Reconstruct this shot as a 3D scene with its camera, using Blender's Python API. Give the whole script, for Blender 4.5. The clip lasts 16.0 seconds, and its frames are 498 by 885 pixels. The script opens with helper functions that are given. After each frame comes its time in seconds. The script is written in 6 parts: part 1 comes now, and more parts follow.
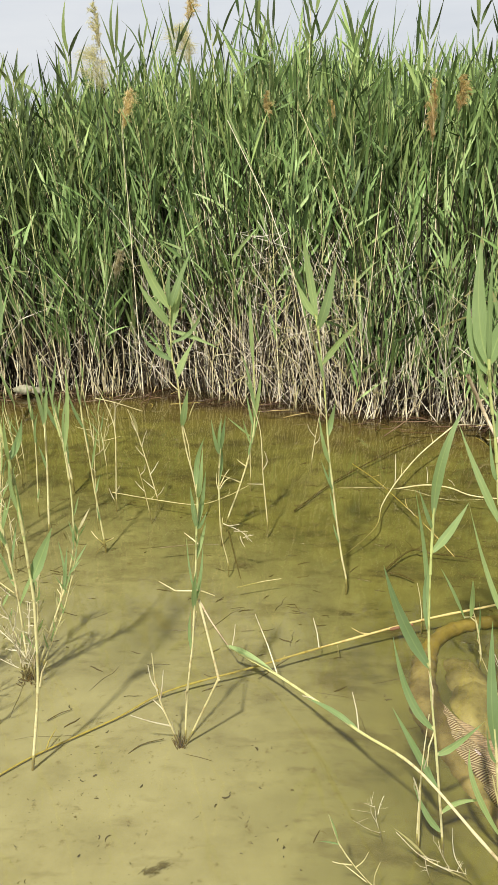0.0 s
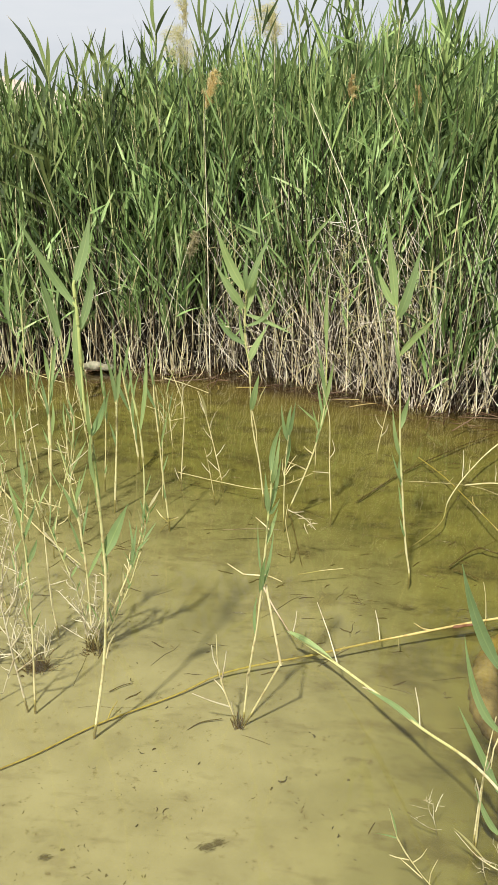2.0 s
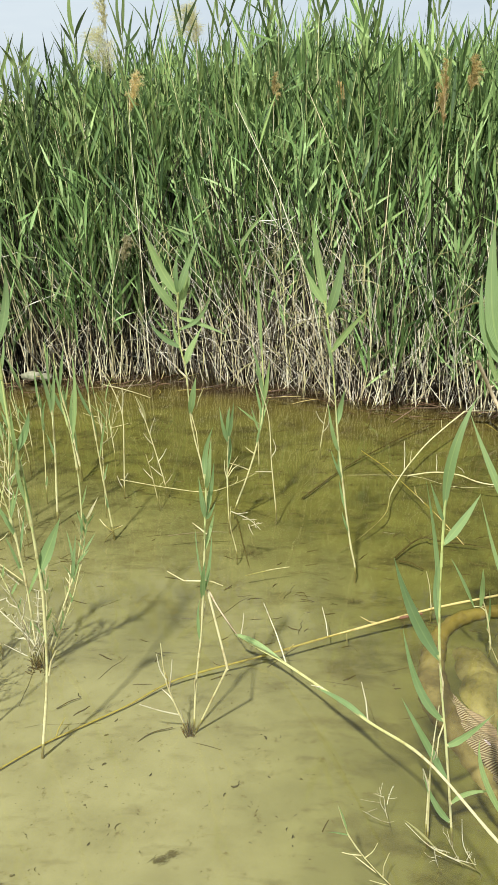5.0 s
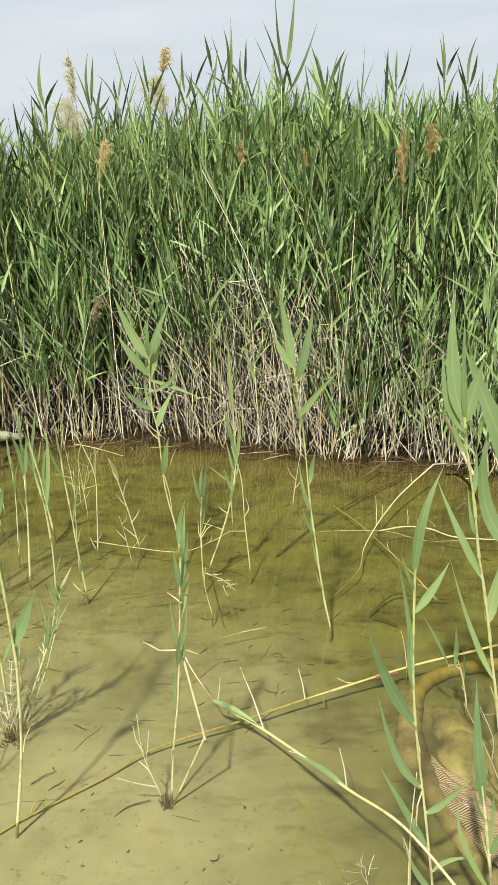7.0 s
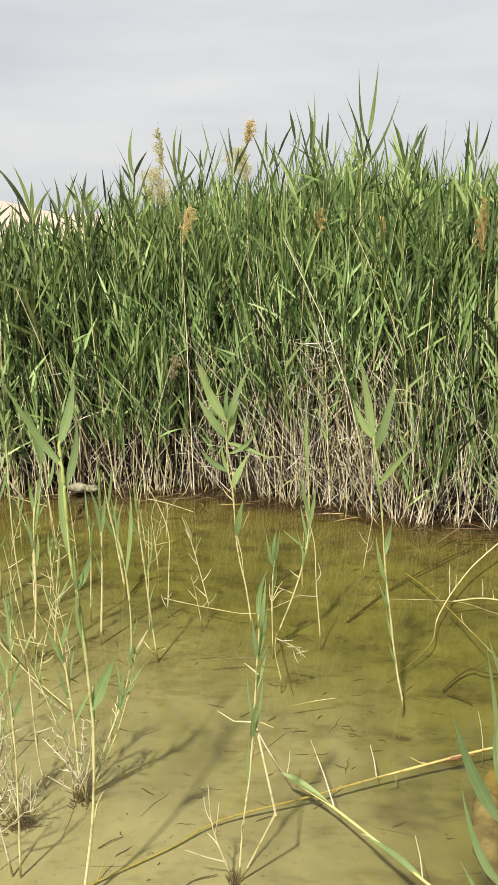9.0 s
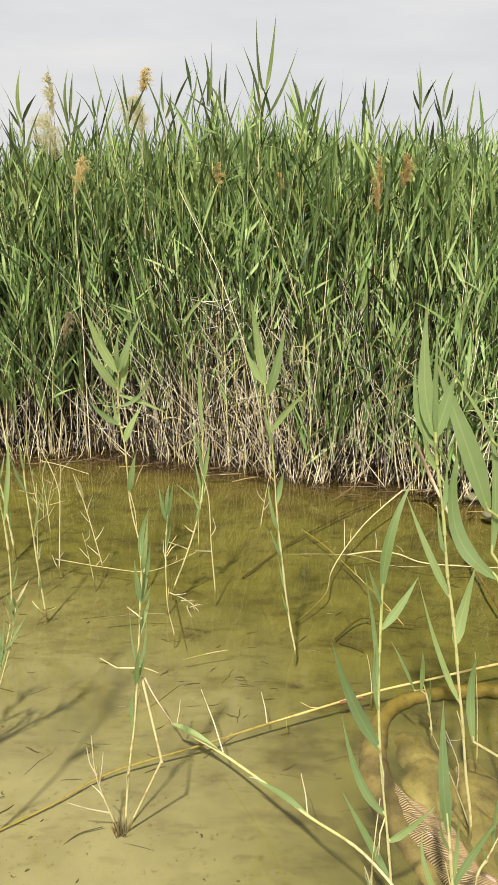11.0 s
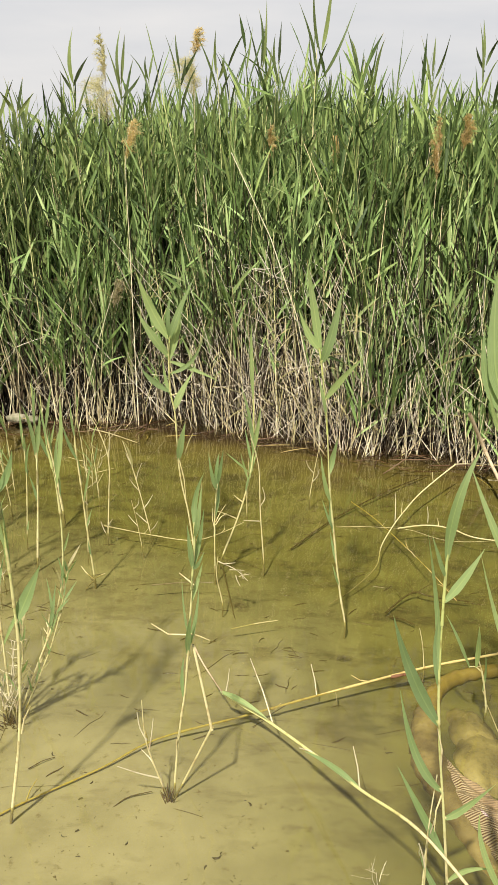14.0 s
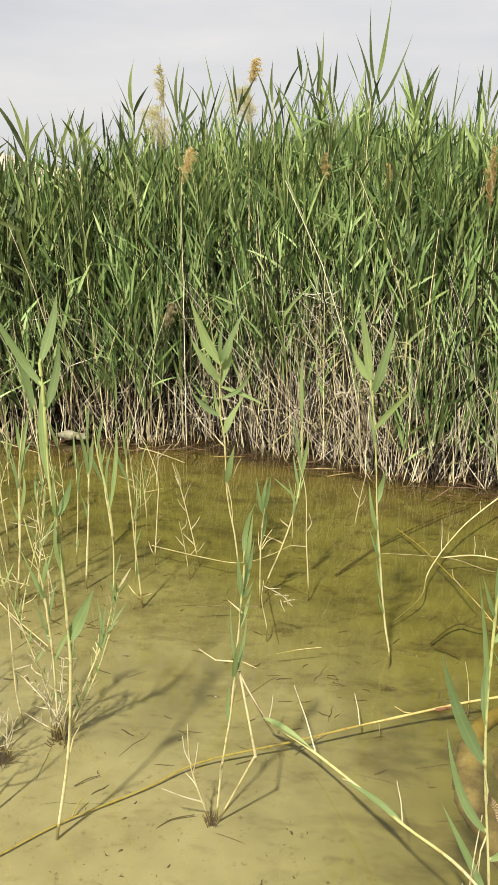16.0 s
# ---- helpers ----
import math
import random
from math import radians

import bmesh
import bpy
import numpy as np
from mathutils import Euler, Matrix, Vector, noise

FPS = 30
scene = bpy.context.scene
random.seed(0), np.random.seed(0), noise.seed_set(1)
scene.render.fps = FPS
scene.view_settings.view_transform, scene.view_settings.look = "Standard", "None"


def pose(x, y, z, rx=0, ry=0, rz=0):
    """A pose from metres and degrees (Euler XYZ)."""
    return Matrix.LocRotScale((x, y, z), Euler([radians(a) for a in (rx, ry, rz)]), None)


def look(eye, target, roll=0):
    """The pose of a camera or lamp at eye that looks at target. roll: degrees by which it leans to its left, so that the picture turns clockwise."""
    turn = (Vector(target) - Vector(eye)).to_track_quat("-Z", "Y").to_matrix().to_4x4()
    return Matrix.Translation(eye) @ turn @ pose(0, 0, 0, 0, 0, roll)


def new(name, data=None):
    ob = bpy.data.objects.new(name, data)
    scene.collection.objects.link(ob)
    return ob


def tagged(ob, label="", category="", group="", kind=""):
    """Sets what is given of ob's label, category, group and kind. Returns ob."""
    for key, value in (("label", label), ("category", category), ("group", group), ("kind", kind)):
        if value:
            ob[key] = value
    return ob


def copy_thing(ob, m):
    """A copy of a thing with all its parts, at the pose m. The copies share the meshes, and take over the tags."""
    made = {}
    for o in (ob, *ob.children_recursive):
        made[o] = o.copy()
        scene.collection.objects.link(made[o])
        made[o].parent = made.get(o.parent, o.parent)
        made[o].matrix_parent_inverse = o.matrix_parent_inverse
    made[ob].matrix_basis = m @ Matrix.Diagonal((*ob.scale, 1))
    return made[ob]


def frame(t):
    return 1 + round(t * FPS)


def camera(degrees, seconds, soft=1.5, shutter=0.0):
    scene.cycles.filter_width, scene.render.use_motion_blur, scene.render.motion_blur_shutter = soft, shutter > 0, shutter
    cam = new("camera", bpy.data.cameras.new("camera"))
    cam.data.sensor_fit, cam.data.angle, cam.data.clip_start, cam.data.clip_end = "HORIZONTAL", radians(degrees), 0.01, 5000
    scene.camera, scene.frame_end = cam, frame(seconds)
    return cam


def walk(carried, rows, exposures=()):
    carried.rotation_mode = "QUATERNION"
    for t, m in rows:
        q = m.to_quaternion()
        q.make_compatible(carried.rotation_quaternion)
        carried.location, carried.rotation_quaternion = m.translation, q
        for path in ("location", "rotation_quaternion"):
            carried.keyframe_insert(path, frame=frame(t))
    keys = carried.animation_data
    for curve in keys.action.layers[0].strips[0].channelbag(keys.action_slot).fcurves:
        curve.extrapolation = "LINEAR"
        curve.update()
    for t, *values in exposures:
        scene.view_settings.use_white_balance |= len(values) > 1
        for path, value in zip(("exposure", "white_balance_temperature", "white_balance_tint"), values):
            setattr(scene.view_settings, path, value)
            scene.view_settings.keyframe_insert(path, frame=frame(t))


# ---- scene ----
cam = camera(35.9, 16.0, soft=1.5)
PATH = [
    (0, (0.017, -0.046, 1.393), (-0.005, 1.8, 0.624), -1.1),
    (0.5, (0.008, -0.047, 1.403), (-0.034, 1.799, 0.635), -0.7),
    (1, (-0.003, -0.043, 1.408), (-0.077, 1.802, 0.638), -0.6),
    (1.5, (-0.014, -0.045, 1.404), (-0.132, 1.791, 0.619), 0.0),
    (2, (-0.03, -0.046, 1.396), (-0.194, 1.778, 0.592), 0.3),
    (2.5, (-0.039, -0.041, 1.393), (-0.243, 1.769, 0.567), 0.2),
    (3, (-0.04, -0.039, 1.394), (-0.263, 1.764, 0.557), -0.3),
    (3.5, (-0.03, -0.038, 1.396), (-0.24, 1.765, 0.557), -0.7),
    (4, (-0.02, -0.04, 1.404), (-0.188, 1.767, 0.565), -1.0),
    (4.5, (-0.001, -0.034, 1.398), (-0.11, 1.784, 0.571), -1.1),
    (5, (0.015, -0.028, 1.399), (-0.028, 1.802, 0.592), -1.4),
    (5.2, (0.018, -0.03, 1.406), (-0.003, 1.804, 0.608), -1.5),
    (7.3, (0.017, -0.038, 1.472), (0.049, 1.845, 0.8), -1.7),
    (7.5, (0.019, -0.049, 1.487), (0.039, 1.841, 0.831), -1.5),
    (8, (0.021, -0.038, 1.5), (-0.003, 1.861, 0.874), -1.9),
    (8.5, (0.003, -0.031, 1.493), (-0.073, 1.878, 0.902), -1.8),
    (9, (-0.028, -0.037, 1.503), (-0.156, 1.876, 0.937), -1.3),
    (9.5, (-0.036, -0.045, 1.512), (-0.19, 1.873, 0.966), -0.7),
    (10, (0.0, -0.027, 1.468), (0.026, 1.897, 0.922), 0.5),
    (10.2, (0.025, -0.02, 1.452), (0.112, 1.9, 0.897), 0.3),
    (12.3, (0.019, -0.006, 1.372), (0.134, 1.862, 0.666), 0.8),
    (12.5, (0.016, -0.002, 1.372), (0.121, 1.868, 0.669), 0.7),
    (13, (-0.007, 0.018, 1.378), (0.072, 1.893, 0.688), 0.9),
    (13.5, (-0.012, 0.017, 1.379), (0.031, 1.897, 0.698), 0.8),
    (14, (-0.001, 0.026, 1.372), (-0.005, 1.903, 0.683), 0.4),
    (14.5, (-0.003, 0.017, 1.381), (-0.052, 1.893, 0.688), 0.4),
    (15, (-0.011, 0.019, 1.393), (-0.098, 1.893, 0.698), 0.3),
    (15.5, (-0.023, 0.02, 1.399), (-0.128, 1.898, 0.72), 0.7),
    (16, (-0.019, 0.008, 1.411), (-0.136, 1.896, 0.761), 0.7),
]
walk(cam, [(t, look(eye, target, roll)) for t, eye, target, roll in PATH],
     [(0.0, 0.79, 6400, 9), (2.8, 0.79, 6300, 9), (4.0, 0.79, 6150, 5), (5.2, 0.81, 5960, 3.0), (7.4, 0.79, 6350, 6), (8.6, 0.79, 6640, 9), (9.5, 0.74, 6670, 9.5), (10.2, 0.77, 6700, 9.7), (12.3, 0.79, 6820, 10.5), (16.0, 0.79, 6770, 10.8)])

# ---- world, sun, exposure ----
SUN_AZ, SUN_EL = radians(201), radians(57)
world = bpy.data.worlds.new("hazy_sky")
scene.world = world
world.use_nodes = True
wt = world.node_tree
wt.nodes.clear()


def wn(kind, **values):
    n = wt.nodes.new(kind)
    for k, v in values.items():
        n.inputs[k].default_value = v
    return n


sky = wn("ShaderNodeTexSky")
sky.sky_type, sky.sun_disc = "NISHITA", False
sky.sun_elevation, sky.sun_rotation = SUN_EL, SUN_AZ
sky.dust_density, sky.air_density = 3.0, 1.0
coord = wn("ShaderNodeTexCoord")
stretch = wn("ShaderNodeMapping")
stretch.inputs["Scale"].default_value = (1.3, 1.3, 6.0)
cloud = wn("ShaderNodeTexNoise", Scale=1.6, Detail=5.0, Roughness=0.55)
cloud_ramp = wn("ShaderNodeValToRGB")
cloud_ramp.color_ramp.elements[0].position, cloud_ramp.color_ramp.elements[0].color = 0.32, (6.5, 6.85, 7.45, 1)
cloud_ramp.color_ramp.elements[1].position, cloud_ramp.color_ramp.elements[1].color = 0.68, (8.4, 8.45, 8.6, 1)
veil = wn("ShaderNodeMixRGB")
rise = wn("ShaderNodeSeparateXYZ")
haze = wn("ShaderNodeMapRange")
for key, v in (("From Min", 0.5), ("From Max", 1.0), ("To Min", 0.92), ("To Max", 0.65)):
    haze.inputs[key].default_value = v
crown = wn("ShaderNodeMapRange")
for key, v in (("From Min", 0.42), ("From Max", 0.75), ("To Min", 1.0), ("To Max", 1.2)):
    crown.inputs[key].default_value = v
bright = wn("ShaderNodeVectorMath")
bright.operation = "SCALE"
sky_out = wn("ShaderNodeBackground", Strength=0.058)
world_out = wn("ShaderNodeOutputWorld")
wt.links.new(coord.outputs["Generated"], stretch.inputs["Vector"])
wt.links.new(coord.outputs["Generated"], rise.inputs[0])
wt.links.new(rise.outputs["Z"], haze.inputs["Value"])
wt.links.new(haze.outputs["Result"], veil.inputs["Fac"])
wt.links.new(stretch.outputs["Vector"], cloud.inputs["Vector"])
wt.links.new(cloud.outputs["Fac"], cloud_ramp.inputs["Fac"])
wt.links.new(sky.outputs["Color"], veil.inputs["Color1"])
wt.links.new(cloud_ramp.outputs["Color"], bright.inputs[0])
wt.links.new(rise.outputs["Z"], crown.inputs["Value"])
wt.links.new(crown.outputs["Result"], bright.inputs["Scale"])
wt.links.new(bright.outputs["Vector"], veil.inputs["Color2"])
wt.links.new(veil.outputs["Color"], sky_out.inputs["Color"])
wt.links.new(sky_out.outputs["Background"], world_out.inputs["Surface"])

sun = new("sun", bpy.data.lights.new("sun", "SUN"))
sun.data.energy, sun.data.angle, sun.data.color = 4.45, radians(2.4), (1.0, 0.95, 0.86)
towards = Vector((math.sin(SUN_AZ) * math.cos(SUN_EL), math.cos(SUN_AZ) * math.cos(SUN_EL), math.sin(SUN_EL)))
sun.matrix_world = look(towards * 30, (0, 0, 0))

# ---- materials ----


class Nodes:
    """A new material with a small shorthand for its nodes."""

    def __init__(self, name):
        self.mat = bpy.data.materials.new(name)
        self.mat.use_nodes = True
        self.tree = self.mat.node_tree
        self.tree.nodes.clear()
        self.out = self.add("ShaderNodeOutputMaterial")

    def add(self, kind, **values):
        n = self.tree.nodes.new(kind)
        for k, v in values.items():
            socket = n.inputs[k.replace("_", " ")]
            if hasattr(v, "links"):
                self.tree.links.new(v, socket)
            else:
                socket.default_value = v
        return n

    def link(self, a, b):
        self.tree.links.new(a, b)

    def noise(self, scale, detail=3.0, vector=None, rough=0.55):
        n = self.add("ShaderNodeTexNoise", Scale=scale, Detail=detail, Roughness=rough)
        if vector is not None:
            self.link(vector, n.inputs["Vector"])
        return n.outputs["Fac"]

    def ramp(self, fac, stops):
        n = self.add("ShaderNodeValToRGB", Fac=fac)
        els = n.color_ramp.elements
        while len(els) < len(stops):
            els.new(0.5)
        for el, (at, col) in zip(els, stops):
            el.position, el.color = at, (*col, 1)
        return n.outputs["Color"]

    def mix(self, fac, a, b, blend="MIX"):
        n = self.add("ShaderNodeMixRGB")
        n.blend_type = blend
        for key, v in (("Fac", fac), ("Color1", a), ("Color2", b)):
            if hasattr(v, "links"):
                self.link(v, n.inputs[key])
            else:
                n.inputs[key].default_value = v if key == "Fac" else (*v, 1)
        return n.outputs["Color"]

    def maths(self, op, a, b=0.5, clamp=False):
        n = self.add("ShaderNodeMath")
        n.operation, n.use_clamp = op, clamp
        for i, v in enumerate((a, b)):
            if hasattr(v, "links"):
                self.link(v, n.inputs[i])
            else:
                n.inputs[i].default_value = v
        return n.outputs[0]

    def span(self, v, lo, hi):
        n = self.add("ShaderNodeMapRange", Value=v)
        n.inputs["From Min"].default_value, n.inputs["From Max"].default_value = lo, hi
        return n.outputs["Result"]

    def place(self):
        return self.add("ShaderNodeNewGeometry").outputs["Position"]

    def height(self):
        n = self.add("ShaderNodeSeparateXYZ")
        self.link(self.place(), n.inputs[0])
        return n.outputs["Z"]

    def chance(self):
        """A number of its own for each blade or stalk."""
        a = self.add("ShaderNodeObjectInfo").outputs["Random"]
        b = self.add("ShaderNodeNewGeometry").outputs["Random Per Island"]
        return self.maths("FRACT", self.maths("ADD", a, b))

    def bump(self, fac, strength, distance=0.01):
        return self.add("ShaderNodeBump", Height=fac, Strength=strength, Distance=distance).outputs["Normal"]

    def finish(self, shader):
        self.link(shader, self.out.inputs["Surface"])
        return self.mat


def leaf_material(name, stops, see_through=0.07, gloss=0.45):
    """Reed blades: parallel veins, a pale midrib, some dry tips; a tone of its own for each blade."""
    m = Nodes(name)
    uv = m.add("ShaderNodeSeparateXYZ")
    m.link(m.add("ShaderNodeTexCoord").outputs["UV"], uv.inputs[0])
    across, along = uv.outputs["X"], uv.outputs["Y"]
    one = m.chance()
    col = m.ramp(one, stops)
    streak = m.noise(9.0, 3.0, m.place())
    col = m.mix(m.span(streak, 0.35, 0.75), col, m.mix(1.0, col, (0.78, 0.82, 0.68), "MULTIPLY"))
    vein = m.maths("SINE", m.maths("MULTIPLY", across, 62.0))
    col = m.mix(m.maths("MULTIPLY", m.span(vein, 0.2, 1.0), 0.16), col, m.mix(1.0, col, (0.72, 0.76, 0.7), "MULTIPLY"))
    rib = m.span(m.maths("ABSOLUTE", m.maths("SUBTRACT", across, 0.5)), 0.07, 0.02)
    col = m.mix(m.maths("MULTIPLY", rib, 0.55), col, m.mix(1.0, col, (1.45, 1.35, 1.25), "MULTIPLY"))
    fine = m.noise(130.0, 3.0, m.place())
    worn = m.span(m.maths("ADD", along, m.maths("MULTIPLY", m.maths("SUBTRACT", fine, 0.5), 0.3)), 0.9, 1.02)
    worn = m.maths("MULTIPLY", worn, m.span(m.maths("FRACT", m.maths("MULTIPLY", one, 7.3)), 0.4, 0.6))
    col = m.mix(worn, col, (0.40, 0.30, 0.15))
    relief = m.bump(m.maths("ADD", vein, m.maths("MULTIPLY", fine, 0.6)), 0.25, 0.0012)
    base = m.add("ShaderNodeBsdfPrincipled", Base_Color=col, Roughness=gloss, Normal=relief, Specular_IOR_Level=0.18)
    back = m.add("ShaderNodeBsdfTranslucent", Color=m.mix(1.0, col, (0.93, 1.0, 0.66), "MULTIPLY"))
    both = m.add("ShaderNodeMixShader", Fac=see_through)
    m.link(base.outputs[0], both.inputs[1])
    m.link(back.outputs[0], both.inputs[2])
    return m.finish(both.outputs[0])


def stalk_material(name, low, high, z0=0.25, z1=0.8, slime=0.7, vary=0.7):
    """Reed stalks: dry and sheathed near the foot, green higher up, with a ring of tone at each joint."""
    m = Nodes(name)
    t = m.chance()
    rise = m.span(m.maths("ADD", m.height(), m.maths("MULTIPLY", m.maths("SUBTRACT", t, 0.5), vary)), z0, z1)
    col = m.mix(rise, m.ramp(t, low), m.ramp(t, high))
    spot = m.noise(45.0, 4.0, m.place())
    col = m.mix(m.span(spot, 0.52, 0.72), col, m.mix(1.0, col, (0.6, 0.5, 0.42), "MULTIPLY"))
    wet = m.span(m.height(), 0.0, 0.05)
    coat = m.span(m.maths("ADD", m.height(), m.maths("MULTIPLY", m.maths("SUBTRACT", spot, 0.5), 0.03)), 0.0, -0.02)
    col = m.mix(m.maths("MULTIPLY", coat, slime), col, (0.10, 0.07, 0.03))
    rough = m.maths("ADD", m.maths("MULTIPLY", wet, 0.35), 0.2)
    return m.finish(m.add("ShaderNodeBsdfPrincipled", Base_Color=col, Roughness=rough, Normal=m.bump(spot, 0.25, 0.003), Specular_IOR_Level=0.25).outputs[0])


# The dark end of GREENS stands in for shade between the blades.
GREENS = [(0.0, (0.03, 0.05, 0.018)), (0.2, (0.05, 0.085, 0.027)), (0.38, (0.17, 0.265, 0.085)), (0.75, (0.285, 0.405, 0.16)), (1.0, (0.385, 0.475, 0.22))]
SHOOT_GREENS = [(0.0, (0.235, 0.325, 0.15)), (0.5, (0.28, 0.37, 0.165)), (1.0, (0.36, 0.45, 0.19))]
# The dark share of STRAWS is painted shade: those stalks recede into the gaps.
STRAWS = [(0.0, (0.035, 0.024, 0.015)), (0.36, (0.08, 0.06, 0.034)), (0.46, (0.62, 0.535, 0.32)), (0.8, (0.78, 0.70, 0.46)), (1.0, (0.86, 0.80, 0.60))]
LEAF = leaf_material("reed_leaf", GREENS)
SHOOT_LEAF = leaf_material("young_reed_leaf", SHOOT_GREENS, 0.42, 0.45)
DRY_LEAF = leaf_material("dry_reed_leaf", [(0, (0.33, 0.30, 0.14)), (0.5, (0.46, 0.41, 0.21)), (1, (0.58, 0.52, 0.32))], 0.25, 0.65)
STALK = stalk_material("reed_stalk", STRAWS, [(0, (0.08, 0.13, 0.035)), (0.45, (0.27, 0.34, 0.11)), (1, (0.64, 0.61, 0.31))])
SHOOT_STALK = stalk_material("young_reed_stalk", [(0, (0.46, 0.42, 0.19)), (1, (0.62, 0.56, 0.31))], [(0, (0.25, 0.32, 0.10)), (1, (0.42, 0.46, 0.16))], 0.2, 0.85)
STRAW = stalk_material("straw_stalk", STRAWS, STRAWS)
BLEACHED = stalk_material("bleached_stalk", [(0, (0.33, 0.29, 0.17)), (1, (0.56, 0.51, 0.34))], [(0, (0.40, 0.375, 0.24)), (1, (0.62, 0.58, 0.42))])
# LITTER has a near-black part too, put in as shade behind pale canes.
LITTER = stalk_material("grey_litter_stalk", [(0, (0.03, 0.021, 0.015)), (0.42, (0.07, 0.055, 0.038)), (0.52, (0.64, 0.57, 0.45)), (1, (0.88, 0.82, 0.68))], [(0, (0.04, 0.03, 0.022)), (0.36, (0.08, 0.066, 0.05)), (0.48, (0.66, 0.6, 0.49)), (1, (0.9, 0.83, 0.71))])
CANE = stalk_material("dry_cane", [(0, (0.42, 0.37, 0.17)), (1, (0.58, 0.52, 0.28))], [(0, (0.46, 0.41, 0.2)), (1, (0.64, 0.58, 0.33))])
STRAW_GREEN = stalk_material("yellow_green_stalk", [(0, (0.42, 0.43, 0.13)), (1, (0.52, 0.5, 0.2))], [(0, (0.56, 0.5, 0.25)), (1, (0.62, 0.55, 0.31))], 0.19, 0.23, 0.2, 0.0)
OCHRE_CANE = stalk_material("ochre_cane", [(0, (0.36, 0.285, 0.075)), (1, (0.46, 0.385, 0.115))], [(0, (0.40, 0.31, 0.11)), (1, (0.50, 0.40, 0.16))], -0.03, 0.0, 0.12, 0.02)
RED_CANE = stalk_material("red_brown_cane", [(0, (0.11, 0.05, 0.03)), (1, (0.15, 0.07, 0.04))], [(0, (0.38, 0.29, 0.18)), (1, (0.47, 0.38, 0.25))], 0.0, 0.1, 0.2, 0.1)
DARK_LITTER = stalk_material("wet_dark_litter", [(0, (0.05, 0.026, 0.015)), (1, (0.10, 0.055, 0.03))], [(0, (0.09, 0.055, 0.032)), (1, (0.26, 0.18, 0.11))], 0.0, 0.1, 0.2, 0.1)
SHEATH = stalk_material("brown_sheath", [(0, (0.15, 0.075, 0.04)), (1, (0.25, 0.14, 0.08))], [(0, (0.30, 0.19, 0.10)), (1, (0.36, 0.25, 0.14))])
WET_STICK = stalk_material("waterlogged_wood", [(0, (0.035, 0.027, 0.012)), (1, (0.085, 0.066, 0.03))], [(0, (0.14, 0.12, 0.06)), (1, (0.16, 0.13, 0.06))], 0.0, 0.2)
# Near-black stalk colour that paints the shaded depth of the reed bed.
GAP_SHADE = stalk_material("gap_shade_stalk", [(0, (0.007, 0.004, 0.002)), (1, (0.014, 0.009, 0.005))], [(0, (0.012, 0.011, 0.006)), (1, (0.035, 0.032, 0.016))])
# Darker copy of reed_leaf: shade of the deeper and taller reeds, in the colour.
SHADED_LEAF = leaf_material("shaded_reed_leaf", [(0, (0.036, 0.06, 0.019)), (0.5, (0.128, 0.2, 0.063)), (1, (0.31, 0.40, 0.145))])
# Leaf tone lowered to paint the backlit look of blades against the sky.
CREST_LEAF = leaf_material("silhouette_reed_leaf", [(0, (0.035, 0.05, 0.02)), (0.5, (0.085, 0.12, 0.042)), (1, (0.19, 0.235, 0.085))])
PALE_PLUME = leaf_material("pale_plume", [(0, (0.60, 0.52, 0.34)), (0.5, (0.72, 0.64, 0.44)), (1, (0.82, 0.76, 0.6))], 0.5, 0.8)
TAWNY_PLUME = leaf_material("tawny_plume", [(0, (0.60, 0.44, 0.22)), (0.5, (0.72, 0.56, 0.32)), (1, (0.8, 0.68, 0.45))], 0.5, 0.8)
RUST_PLUME = leaf_material("rust_plume", [(0, (0.50, 0.34, 0.16)), (0.5, (0.64, 0.46, 0.24)), (1, (0.74, 0.58, 0.36))], 0.5, 0.8)
OLD_PLUME = leaf_material("old_plume", [(0, (0.43, 0.36, 0.24)), (0.5, (0.54, 0.46, 0.32)), (1, (0.64, 0.57, 0.42))], 0.4, 0.8)


